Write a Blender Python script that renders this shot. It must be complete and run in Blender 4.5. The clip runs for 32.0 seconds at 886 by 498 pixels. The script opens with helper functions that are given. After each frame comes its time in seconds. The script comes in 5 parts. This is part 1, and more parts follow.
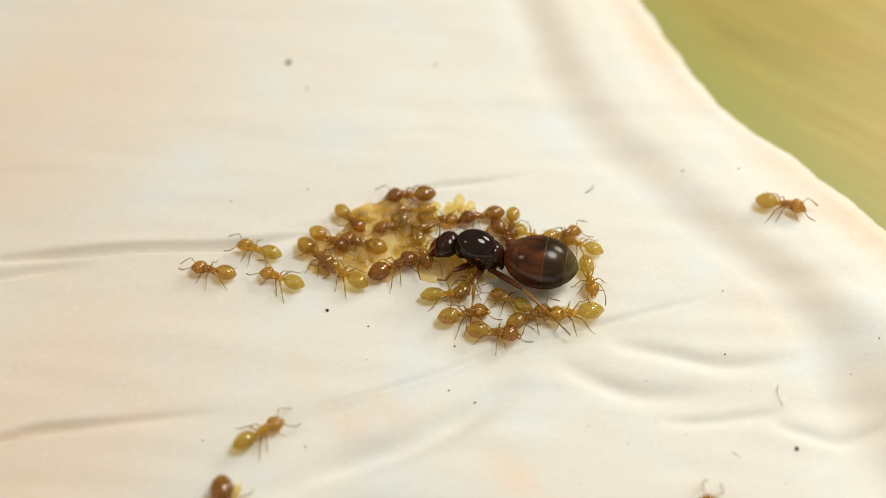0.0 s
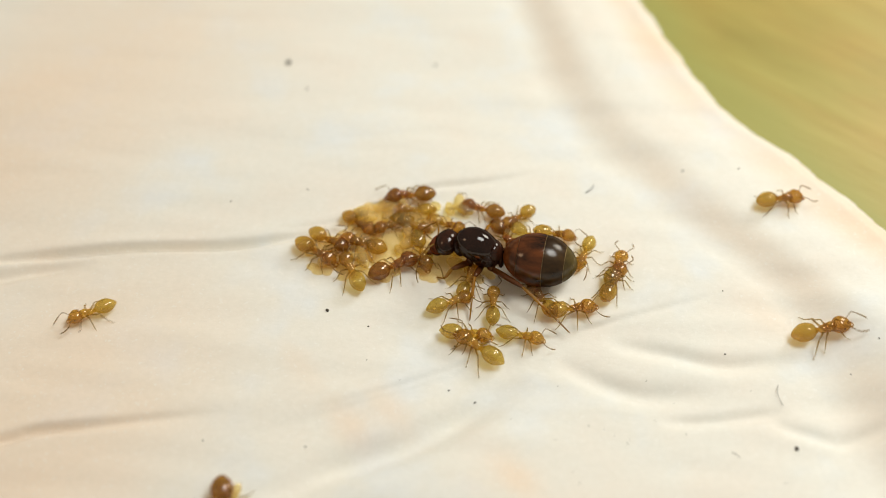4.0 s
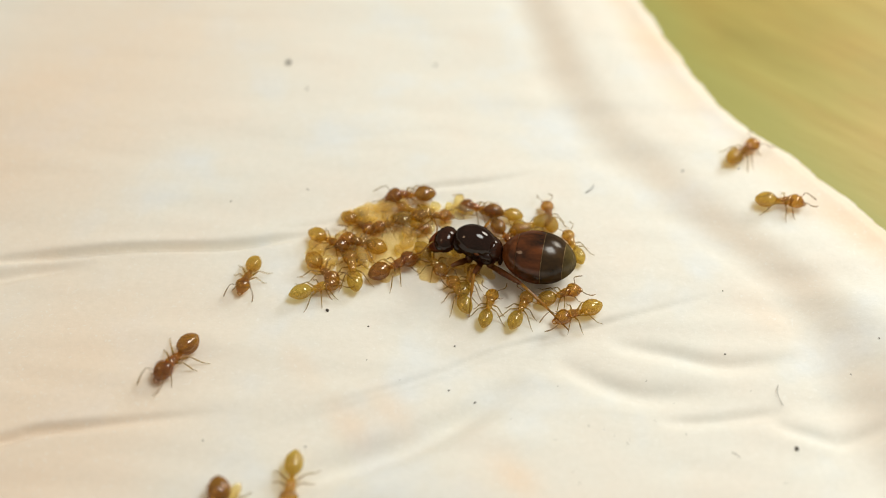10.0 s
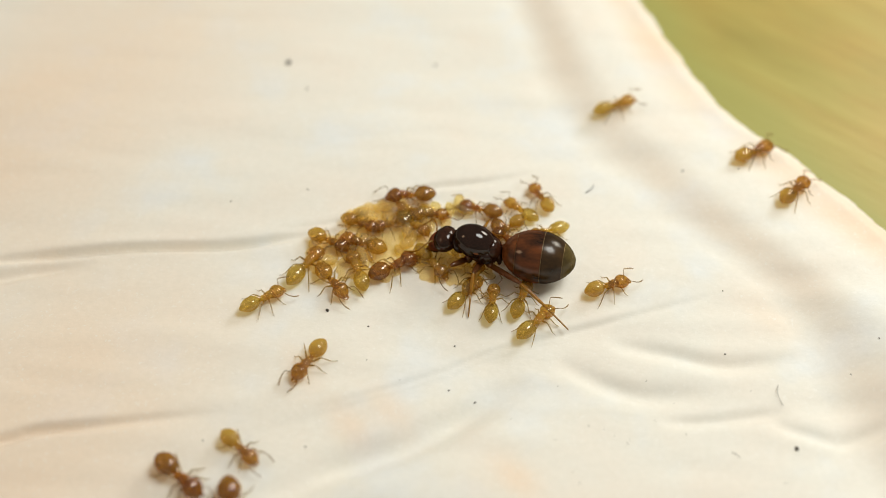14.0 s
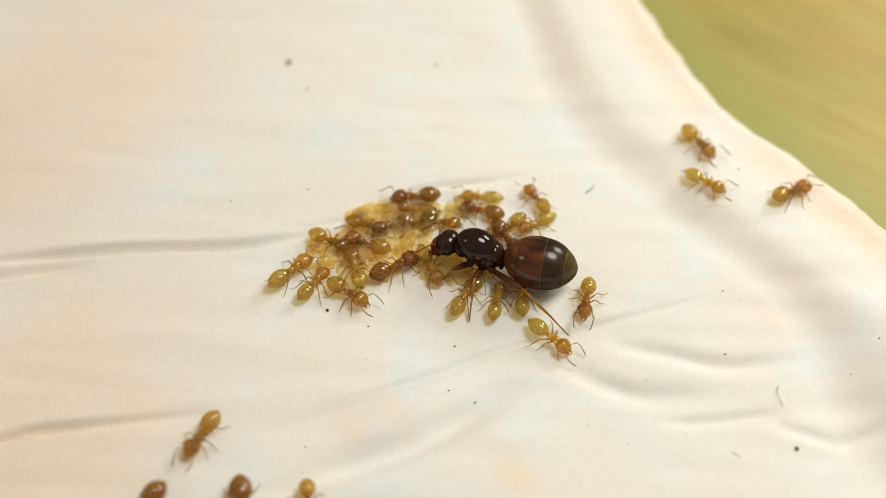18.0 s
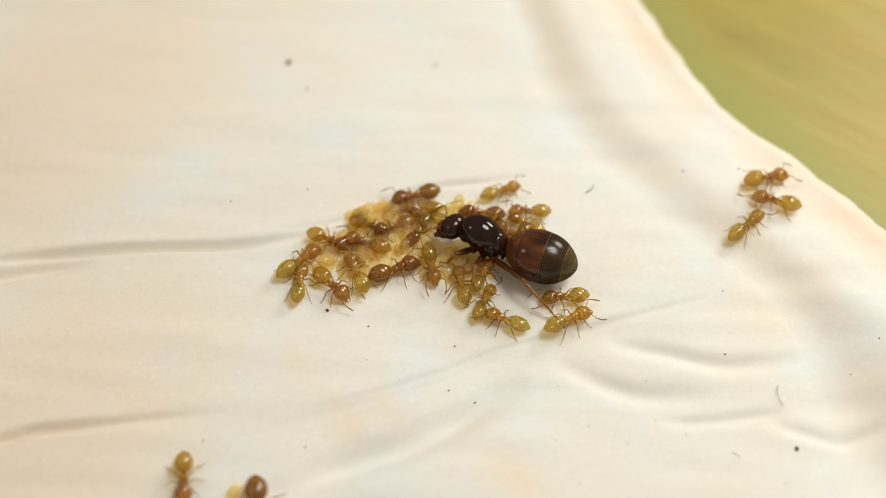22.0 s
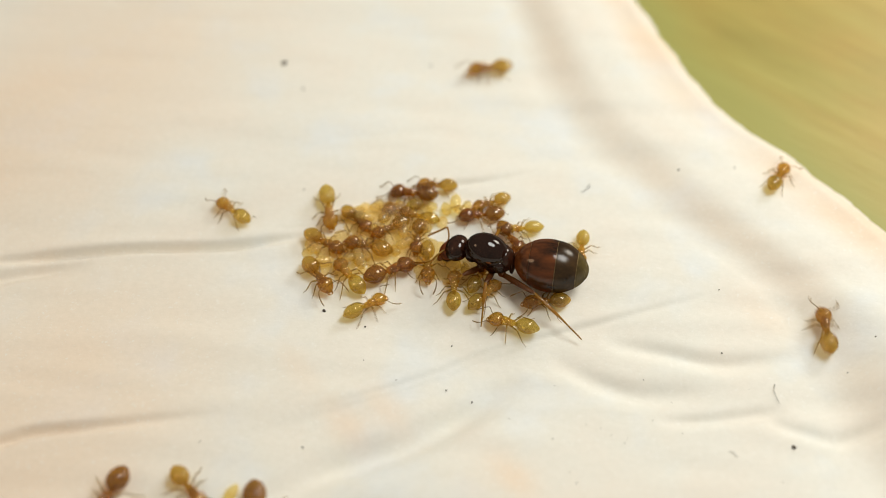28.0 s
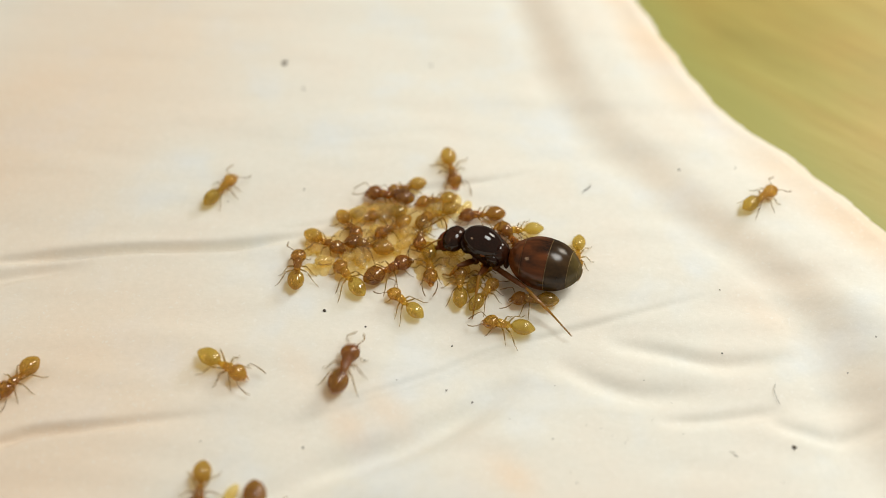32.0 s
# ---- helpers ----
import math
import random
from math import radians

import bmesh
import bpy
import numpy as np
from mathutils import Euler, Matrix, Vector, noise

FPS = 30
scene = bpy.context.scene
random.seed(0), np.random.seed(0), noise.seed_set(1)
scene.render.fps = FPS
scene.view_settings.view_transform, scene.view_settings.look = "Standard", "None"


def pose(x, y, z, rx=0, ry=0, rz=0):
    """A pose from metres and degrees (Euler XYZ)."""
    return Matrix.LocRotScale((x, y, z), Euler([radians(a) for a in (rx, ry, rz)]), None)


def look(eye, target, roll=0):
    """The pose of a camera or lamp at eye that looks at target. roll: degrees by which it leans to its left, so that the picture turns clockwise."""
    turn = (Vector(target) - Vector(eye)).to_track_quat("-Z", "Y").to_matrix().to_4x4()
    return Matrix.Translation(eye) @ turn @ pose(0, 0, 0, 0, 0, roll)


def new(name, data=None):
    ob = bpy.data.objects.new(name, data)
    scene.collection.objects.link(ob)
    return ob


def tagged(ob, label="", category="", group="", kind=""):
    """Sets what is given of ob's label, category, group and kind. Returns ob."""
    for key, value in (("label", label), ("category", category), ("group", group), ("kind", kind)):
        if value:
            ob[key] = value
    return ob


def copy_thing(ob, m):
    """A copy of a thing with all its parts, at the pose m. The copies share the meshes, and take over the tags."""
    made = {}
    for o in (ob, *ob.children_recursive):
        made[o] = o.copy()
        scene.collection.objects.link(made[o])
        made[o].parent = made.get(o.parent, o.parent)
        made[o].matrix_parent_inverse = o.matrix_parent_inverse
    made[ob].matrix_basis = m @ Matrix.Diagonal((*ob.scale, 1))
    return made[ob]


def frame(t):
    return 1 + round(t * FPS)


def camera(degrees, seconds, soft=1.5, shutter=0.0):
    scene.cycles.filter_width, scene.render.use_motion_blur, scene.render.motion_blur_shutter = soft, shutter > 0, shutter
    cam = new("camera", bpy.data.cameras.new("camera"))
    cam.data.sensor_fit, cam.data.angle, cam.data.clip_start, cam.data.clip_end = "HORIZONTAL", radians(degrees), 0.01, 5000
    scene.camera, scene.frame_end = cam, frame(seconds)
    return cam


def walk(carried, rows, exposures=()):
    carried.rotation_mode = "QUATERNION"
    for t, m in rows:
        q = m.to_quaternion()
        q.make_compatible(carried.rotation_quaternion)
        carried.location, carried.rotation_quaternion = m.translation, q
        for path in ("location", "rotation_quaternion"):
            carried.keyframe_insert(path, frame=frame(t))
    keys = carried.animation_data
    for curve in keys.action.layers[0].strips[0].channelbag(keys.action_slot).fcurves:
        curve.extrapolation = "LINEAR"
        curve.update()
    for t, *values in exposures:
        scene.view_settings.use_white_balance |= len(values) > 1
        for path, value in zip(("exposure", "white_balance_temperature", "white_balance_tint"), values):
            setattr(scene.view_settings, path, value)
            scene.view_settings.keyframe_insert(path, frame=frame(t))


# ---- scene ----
# The rebuilt place: an ant queen with her workers on a sheet of white paper, true size. Plan in millimetres.
MM = 0.001
LENS = 40.0
cam = camera(LENS, 32.0, soft=0.9, shutter=0.6)
ELEV, DIST = radians(52), 66.7
EYE = (0, -DIST * math.cos(ELEV) * MM, DIST * math.sin(ELEV) * MM)


def held(yaw, pitch=0.0):
    """The camera's pose, turned by small angles in degrees from its first view."""
    return Matrix.Translation(EYE) @ pose(0, 0, 0, 0, 0, yaw) @ pose(0, 0, 0, 90 - 52 + pitch)


walk(cam, [(0, held(0)), (24.6, held(0)), (25.0, held(-0.03)), (25.5, held(-0.14)), (26.2, held(-0.24)), (27.5, held(-0.262)),
           (28.6, held(-0.255)), (29.5, held(-0.235)), (32, held(-0.23))],
     exposures=[(0, 0.045), (12, 0.04), (20, 0.025), (28, 0.01), (32, -0.01)])
cam.data.dof.use_dof = True
cam.data.dof.focus_distance = 0.0638
cam.data.dof.aperture_fstop = 21.0

# ---- light: a dim room, a white lamp close overhead, a low lamp behind and a small warm lamp ----
world = bpy.data.worlds.new("room_light")
scene.world = world
world.use_nodes = True
world.node_tree.nodes["Background"].inputs["Color"].default_value = (1.0, 0.885, 0.70, 1)
world.node_tree.nodes["Background"].inputs["Strength"].default_value = 0.27


def lamp(name, eye, size, power, color):
    data = bpy.data.lights.new(name, "AREA")
    data.shape, data.size, data.energy, data.color = "DISK", size, power, color
    ob = new(name, data)
    ob.matrix_world = look(eye, (0, 0, 0))
    return ob


lamp("overhead_lamp_light", (0.060, 0.010, 0.130), 0.060, 0.124, (0.98, 1.0, 0.955))
lamp("back_lamp_light", (0.100, 0.090, 0.080), 0.052, 0.106, (1.0, 0.95, 0.82))
lamp("side_lamp_light", (-0.130, -0.015, 0.105), 0.040, 0.020, (1.0, 0.66, 0.40))


# ---- materials ----
def material(name, color, rough=0.5, spec=0.5):
    m = bpy.data.materials.new(name)
    m.use_nodes = True
    b = m.node_tree.nodes["Principled BSDF"]
    b.inputs["Base Color"].default_value = (*color, 1)
    b.inputs["Roughness"].default_value = rough
    b.inputs["Specular IOR Level"].default_value = spec
    return m, m.node_tree, b


def noise_node(nt, scale, detail=4.0, rough=0.55, stretch=None, space="Object"):
    co = nt.nodes.new("ShaderNodeTexCoord")
    n = nt.nodes.new("ShaderNodeTexNoise")
    n.inputs["Scale"].default_value, n.inputs["Detail"].default_value, n.inputs["Roughness"].default_value = scale, detail, rough
    if stretch:
        mp = nt.nodes.new("ShaderNodeMapping")
        mp.vector_type = "TEXTURE"
        mp.inputs["Scale"].default_value = stretch[0]
        mp.inputs["Rotation"].default_value = [radians(a) for a in stretch[1]]
        nt.links.new(co.outputs[space], mp.inputs["Vector"])
        nt.links.new(mp.outputs[0], n.inputs["Vector"])
    else:
        nt.links.new(co.outputs[space], n.inputs["Vector"])
    return n


def ramp(nt, source, stops):
    r = nt.nodes.new("ShaderNodeValToRGB")
    e = r.color_ramp.elements
    e[0].position, e[0].color = stops[0][0], (*stops[0][1], 1)
    e[1].position, e[1].color = stops[-1][0], (*stops[-1][1], 1)
    for p, c in stops[1:-1]:
        k = e.new(p)
        k.color = (*c, 1)
    nt.links.new(source, r.inputs["Fac"])
    return r


def mixed(nt, fac, a, b, blend="MIX"):
    m = nt.nodes.new("ShaderNodeMix")
    m.data_type, m.blend_type = "RGBA", blend
    for sock, v in ((m.inputs["Factor"], fac), (m.inputs["A"], a), (m.inputs["B"], b)):
        if isinstance(v, (int, float)):
            sock.default_value = v
        elif isinstance(v, tuple):
            sock.default_value = (*v, 1)
        else:
            nt.links.new(v, sock)
    return m.outputs["Result"]


def math_node(nt, op, a, b=0.0, clamp=False):
    n = nt.nodes.new("ShaderNodeMath")
    n.operation, n.use_clamp = op, clamp
    for sock, v in ((n.inputs[0], a), (n.inputs[1], b)):
        if isinstance(v, (int, float)):
            sock.default_value = v
        else:
            nt.links.new(v, sock)
    return n.outputs[0]


def bumped(nt, bsdf, height, strength, distance):
    b = nt.nodes.new("ShaderNodeBump")
    b.inputs["Strength"].default_value, b.inputs["Distance"].default_value = strength, distance
    nt.links.new(height, b.inputs["Height"])
    nt.links.new(b.outputs[0], bsdf.inputs["Normal"])


def paper_material():
    m, nt, b = material("white_paper", (0.8, 0.77, 0.7), 0.75, 0.3)
    blot = noise_node(nt, 170, 3, 0.5)
    fibre = noise_node(nt, 3000, 5, 0.72, ((1.25, 1, 1), (0, 0, -5)))
    tint = ramp(nt, blot.outputs["Fac"], [(0.32, (0.775, 0.80, 0.80)), (0.47, (0.80, 0.785, 0.725)), (0.68, (0.815, 0.768, 0.692))])
    # peach of the stained rim and blotches, plus the groove's painted warm shade
    edge = nt.nodes.new("ShaderNodeAttribute")
    edge.attribute_name = "stain_and_shade"
    warm = mixed(nt, edge.outputs["Fac"], tint.outputs["Color"], (0.85, 0.64, 0.46))
    fine = ramp(nt, fibre.outputs["Fac"], [(0.3, (0.93, 0.93, 0.92)), (0.65, (1, 1, 1))])
    fleck = noise_node(nt, 5200, 2, 0.5)
    pale = ramp(nt, fleck.outputs["Fac"], [(0.62, (0, 0, 0)), (0.74, (1, 1, 1))])
    sheet = mixed(nt, 0.7, warm, fine.outputs["Color"], "MULTIPLY")
    nt.links.new(mixed(nt, math_node(nt, "MULTIPLY", pale.outputs["Color"], 0.5), sheet, (0.86, 0.85, 0.81)), b.inputs["Base Color"])
    bumped(nt, b, fibre.outputs["Fac"], 0.22, 0.00007)
    return m


def board_material():
    m, nt, b = material("yellow_green_board", (0.4, 0.3, 0.08), 0.45, 0.4)
    grain = noise_node(nt, 420, 6, 0.7, ((7, 1, 1), (0, 0, -38)))
    patch = noise_node(nt, 110, 5, 0.55, ((2.4, 1, 1), (0, 0, -33)))
    c1 = ramp(nt, grain.outputs["Fac"], [(0.32, (0.30, 0.19, 0.04)), (0.5, (0.39, 0.285, 0.07)), (0.68, (0.47, 0.37, 0.11))])
    c2 = ramp(nt, patch.outputs["Fac"], [(0.40, (0.42, 0.31, 0.075)), (0.58, (0.31, 0.31, 0.075))])
    co = nt.nodes.new("ShaderNodeTexCoord")
    dot = nt.nodes.new("ShaderNodeVectorMath")
    dot.operation = "DOT_PRODUCT"
    dot.inputs[1].default_value = (8.72, 4.89, 0)
    nt.links.new(co.outputs["Object"], dot.inputs[0])
    away = nt.nodes.new("ShaderNodeMath")
    away.operation = "MULTIPLY_ADD"
    nt.links.new(patch.outputs["Fac"], away.inputs[0])
    away.inputs[1].default_value = 0.16
    nt.links.new(dot.outputs["Value"], away.inputs[2])
    green = ramp(nt, away.outputs[0], [(0.298, (1, 1, 1)), (0.336, (0, 0, 0))])
    wood = mixed(nt, 0.5, c1.outputs["Color"], c2.outputs["Color"])
    nt.links.new(mixed(nt, green.outputs["Color"], wood, mixed(nt, 0.75, wood, (0.31, 0.32, 0.09))), b.inputs["Base Color"])
    bumped(nt, b, grain.outputs["Fac"], 0.3, 0.0003)
    return m


def mix_shader(nt, fac, a, b):
    n = nt.nodes.new("ShaderNodeMixShader")
    if isinstance(fac, (int, float)):
        n.inputs["Fac"].default_value = fac
    else:
        nt.links.new(fac, n.inputs["Fac"])
    nt.links.new(a, n.inputs[1])
    nt.links.new(b, n.inputs[2])
    return n.outputs[0]


def chitin(name, base, deep, rough=0.08, coat=0.05, bands=None, random_mix=0.5, clear=0.0, tint=(0.95, 0.70, 0.25), glow=0.0, mottle=2200, contrast=1.0, streak=None, bump=0.10):
    """Shell with a gloss coat. clear: the share of light that goes straight through, tinted; glow: the share that is scattered through.
    bands: colour and scale of the pale seams across a hind body; streak: stretch of the mottling."""
    m, nt, b = material(name, base, 0.6, 0.0)
    info = nt.nodes.new("ShaderNodeObjectInfo")
    spots = noise_node(nt, mottle, 3, 0.6, streak)
    var = math_node(nt, "SUBTRACT", math_node(nt, "ADD", math_node(nt, "MULTIPLY", info.outputs["Random"], random_mix), spots.outputs["Fac"]), 0.3, True)
    if contrast > 1:
        var = math_node(nt, "ADD", math_node(nt, "MULTIPLY", var, contrast), 0.45 - 0.2 * contrast, True)
    col = mixed(nt, var, base, deep)
    if bands:
        co = nt.nodes.new("ShaderNodeTexCoord")
        sep = nt.nodes.new("ShaderNodeSeparateXYZ")
        nt.links.new(co.outputs["Object"], sep.inputs[0])
        wave = math_node(nt, "SINE", math_node(nt, "MULTIPLY", sep.outputs["X"], bands[1]))
        seam = ramp(nt, wave, [(0.80, (0, 0, 0)), (0.97, (1, 1, 1))])
        col = mixed(nt, math_node(nt, "MULTIPLY", seam.outputs["Color"], 0.6), col, bands[0])
    nt.links.new(col, b.inputs["Base Color"])
    bn = nt.nodes.new("ShaderNodeBump")
    bn.inputs["Strength"].default_value, bn.inputs["Distance"].default_value = bump, 0.00003
    nt.links.new(spots.outputs["Fac"], bn.inputs["Height"])
    shell = b.outputs[0]
    if glow:
        through_skin = nt.nodes.new("ShaderNodeBsdfTranslucent")
        nt.links.new(col, through_skin.inputs["Color"])
        shell = mix_shader(nt, glow, shell, through_skin.outputs[0])
    if clear:
        pass_on = nt.nodes.new("ShaderNodeBsdfTransparent")
        pass_on.inputs["Color"].default_value = (*tint, 1)
        shell = mix_shader(nt, clear, shell, pass_on.outputs[0])
    gloss = nt.nodes.new("ShaderNodeBsdfGlossy")
    gloss.inputs["Roughness"].default_value = rough
    nt.links.new(bn.outputs[0], gloss.inputs["Normal"])
    nt.links.new(mix_shader(nt, coat, shell, gloss.outputs[0]), nt.nodes["Material Output"].inputs["Surface"])
    return m


PAPER = paper_material()
BOARD = board_material()
WET = dict(rough=0.08, coat=0.075)
GOLD = chitin("honey_shell", (0.47, 0.350, 0.070), (0.36, 0.245, 0.042), bands=((0.56, 0.43, 0.10), 17000), clear=0.69, tint=(0.95, 0.81, 0.35), glow=0.38, **WET)
HONEY = chitin("honey_amber_shell", (0.769, 0.549, 0.079), (0.647, 0.403, 0.049), clear=0.66, tint=(0.98, 0.82, 0.31), glow=0.38, **WET)
AMBER = chitin("amber_shell", (0.525, 0.323, 0.054), (0.403, 0.213, 0.033), clear=0.62, tint=(0.96, 0.74, 0.26), glow=0.38, **WET)
AMBER_GOLD = chitin("amber_gold_shell", (0.40, 0.270, 0.052), (0.29, 0.175, 0.030), bands=((0.60, 0.43, 0.10), 17000), clear=0.66, tint=(0.94, 0.75, 0.29), glow=0.38, **WET)
RUST = chitin("rust_shell", (0.390, 0.207, 0.037), (0.281, 0.129, 0.022), clear=0.62, tint=(0.95, 0.70, 0.23), glow=0.38, **WET)
BROWN = chitin("brown_shell", (0.281, 0.117, 0.023), (0.183, 0.066, 0.015), clear=0.44, tint=(0.92, 0.60, 0.18), glow=0.38, **WET)
BROWN_HONEY = chitin("brown_amber_shell", (0.476, 0.232, 0.032), (0.342, 0.134, 0.018), clear=0.58, tint=(0.96, 0.67, 0.20), glow=0.38, **WET)
BROWN_GOLD = chitin("brown_gold_shell", (0.24, 0.122, 0.026), (0.155, 0.066, 0.015), bands=((0.38, 0.22, 0.05), 17000), clear=0.50, tint=(0.92, 0.64, 0.21), glow=0.38, **WET)
LIMB = chitin("limb_shell", (0.36, 0.245, 0.080), (0.24, 0.155, 0.050), rough=0.25, clear=0.58, tint=(0.93, 0.80, 0.46), glow=0.3)
FEELER = chitin("feeler_shell", (0.29, 0.190, 0.070), (0.20, 0.125, 0.045), rough=0.3, clear=0.48, tint=(0.91, 0.74, 0.42), glow=0.3)
EYE_BLACK = material("eye_black", (0.01, 0.008, 0.006), 0.15, 0.6)[0]
SHELL = dict(coat=0.042, random_mix=0.0, contrast=3.0)
LENGTHWAYS = ((2.2, 1.0, 1.0), (0, 0, 0))
QUEEN_DARK = chitin("queen_dark_shell", (0.022, 0.008, 0.005), (0.008, 0.003, 0.002), rough=0.07, mottle=800, bump=0.8, **SHELL)
QUEEN_HEAD = chitin("queen_head_shell", (0.042, 0.013, 0.006), (0.012, 0.004, 0.002), rough=0.13, mottle=1300, bump=0.2, **SHELL)
QUEEN_FACE = chitin("queen_face_shell", (0.20, 0.045, 0.013), (0.050, 0.012, 0.005), rough=0.15, mottle=1500, **SHELL)
QUEEN_RED = chitin("queen_red_shell", (0.185, 0.056, 0.014), (0.055, 0.017, 0.006), rough=0.14, mottle=1500, streak=LENGTHWAYS, **SHELL)
QUEEN_BACK = chitin("queen_back_shell", (0.125, 0.036, 0.010), (0.020, 0.008, 0.004), rough=0.12, mottle=1500, streak=LENGTHWAYS, **SHELL)
QUEEN_OLIVE = chitin("queen_olive_shell", (0.052, 0.027, 0.009), (0.018, 0.009, 0.004), rough=0.22, mottle=1500, streak=LENGTHWAYS, **{**SHELL, "coat": 0.038})
QUEEN_SEAM = chitin("queen_seam_skin", (0.24, 0.16, 0.065), (0.045, 0.025, 0.011), rough=0.25, mottle=2600, **SHELL)
QUEEN_TIP = chitin("queen_tip_shell", (0.10, 0.070, 0.020), (0.045, 0.030, 0.010), rough=0.18, mottle=1200, **SHELL)
QUEEN_LIMB = chitin("queen_limb_shell", (0.50, 0.27, 0.035), (0.36, 0.17, 0.02), rough=0.15, clear=0.35, glow=0.3)
QUEEN_TOE = chitin("queen_toe_shell", (0.36, 0.20, 0.035), (0.24, 0.12, 0.02), rough=0.2, clear=0.3, glow=0.3)
QUEEN_THIGH = chitin("queen_thigh_shell", (0.13, 0.042, 0.010), (0.07, 0.020, 0.006), rough=0.15, clear=0.12)
LARVA = chitin("larva_skin", (0.94, 0.82, 0.48), (0.92, 0.74, 0.35), rough=0.12, coat=0.04, clear=0.78, tint=(1.0, 0.93, 0.64), glow=0.5)
# egg colour, its gold also imitating the glow of light through the ants
EGG = chitin("egg_skin", (0.88, 0.73, 0.44), (0.85, 0.63, 0.32), rough=0.18, coat=0.03, clear=0.80, tint=(1.0, 0.90, 0.60), glow=0.5)
DIRT = material("dirt_crumb", (0.075, 0.062, 0.050), 0.9, 0.2)[0]
FIBRE = material("loose_fibre", (0.16, 0.15, 0.15), 0.8, 0.2)[0]


# ---- shaping helpers ----
def part(name, bm, mat, parent=None, label="", at=None):
    """Links a bmesh in millimetres as one mesh object, under parent if there is one. at: its own origin in its parent."""
    me = bpy.data.meshes.new(name)
    if at is not None:
        bmesh.ops.translate(bm, verts=bm.verts, vec=-Vector(at))
    bmesh.ops.scale(bm, verts=bm.verts, vec=(MM, MM, MM))
    for f in bm.faces:
        f.smooth = True
    bm.to_mesh(me)
    bm.free()
    me.materials.append(mat)
    ob = new(name, me)
    ob.parent = parent
    if at is not None:
        ob.location = Vector(at) * MM
    if label:
        ob["label"] = label
    return ob


def blob(center, semi, shape=None, tilt=0.0, u=20, v=14, bm=None):
    """A rounded body; its long axis is x. shape(x) in -1..1 gives a factor for its girth there; tilt: degrees nose up."""
    bm = bm or bmesh.new()
    made = bmesh.ops.create_uvsphere(bm, u_segments=u, v_segments=v, radius=1.0, matrix=Matrix.Rotation(radians(90), 4, "Y"))["verts"]
    turn = Matrix.Rotation(radians(-tilt), 3, "Y")
    for w in made:
        p = w.co
        k = shape(p.x) if shape else 1.0
        w.co = turn @ Vector((p.x * semi[0], p.y * semi[1] * k, p.z * semi[2] * k)) + Vector(center)
    return bm


def tube(points, radii, seg=7, bm=None):
    """A tapered limb along points, with a rounded cap at both ends."""
    bm = bm or bmesh.new()
    pts = [Vector(p) for p in points]
    rings = []
    for i, p in enumerate(pts):
        way = (pts[min(i + 1, len(pts) - 1)] - pts[max(i - 1, 0)]).normalized()
        side = way.cross(Vector((0.13, 0.21, 0.97))).normalized()
        up = side.cross(way)
        rings.append([bm.verts.new(p + (side * math.cos(a) + up * math.sin(a)) * radii[i])
                      for a in (2 * math.pi * k / seg for k in range(seg))])
    for a, b in zip(rings, rings[1:]):
        for k in range(seg):
            bm.faces.new((a[k], a[(k + 1) % seg], b[(k + 1) % seg], b[k]))
    for ring, p, q in ((rings[0], pts[0], pts[1]), (rings[-1], pts[-1], pts[-2])):
        tip = bm.verts.new(p + (p - q).normalized() * radii[0] * 0.5)
        for k in range(seg):
            bm.faces.new((ring[k], ring[(k + 1) % seg], tip))
    bmesh.ops.recalc_face_normals(bm, faces=bm.faces)
    return bm


def curve_at(points, s):
    """A point at share s of a smooth curve through points (Catmull-Rom)."""
    n = len(points) - 1
    f = min(max(s, 0), 0.99999) * n
    i = int(f)
    f -= i
    p = [np.array(points[min(max(i + k, 0), n)], float) for k in (-1, 0, 1, 2)]
    return 0.5 * (2 * p[1] + (p[2] - p[0]) * f + (2 * p[0] - 5 * p[1] + 4 * p[2] - p[3]) * f * f + (3 * p[1] - p[0] - 3 * p[2] + p[3]) * f ** 3)


def dense(points, n=60):
    return np.array([curve_at(points, k / n) for k in range(n + 1)])


# ---- the sheet of paper ----
EDGE = dense([(3.5, 60.0), (8.5, 34.0), (11.6, 24.4), (12.8, 21.0), (14.2, 17.2), (15.9, 13.1), (18.1, 9.5), (20.4, 7.2), (22.5, 4.4), (24.7, 1.4),
              (26.3, -1.3), (29.0, -6.0), (33.0, -14.0), (38.0, -26.0), (44.0, -42.0)], 140)
GROOVE = dense([(0.0, 60.0), (3.0, 34.0), (4.3, 24.1), (5.9, 20.6), (7.9, 12.8), (9.6, 9.0), (12.2, 5.4), (15.3, 1.4), (18.6, -2.2), (20.3, -5.6),
                (21.0, -9.3), (22.0, -12.2), (24.2, -20.0), (29.0, -42.0)], 140)
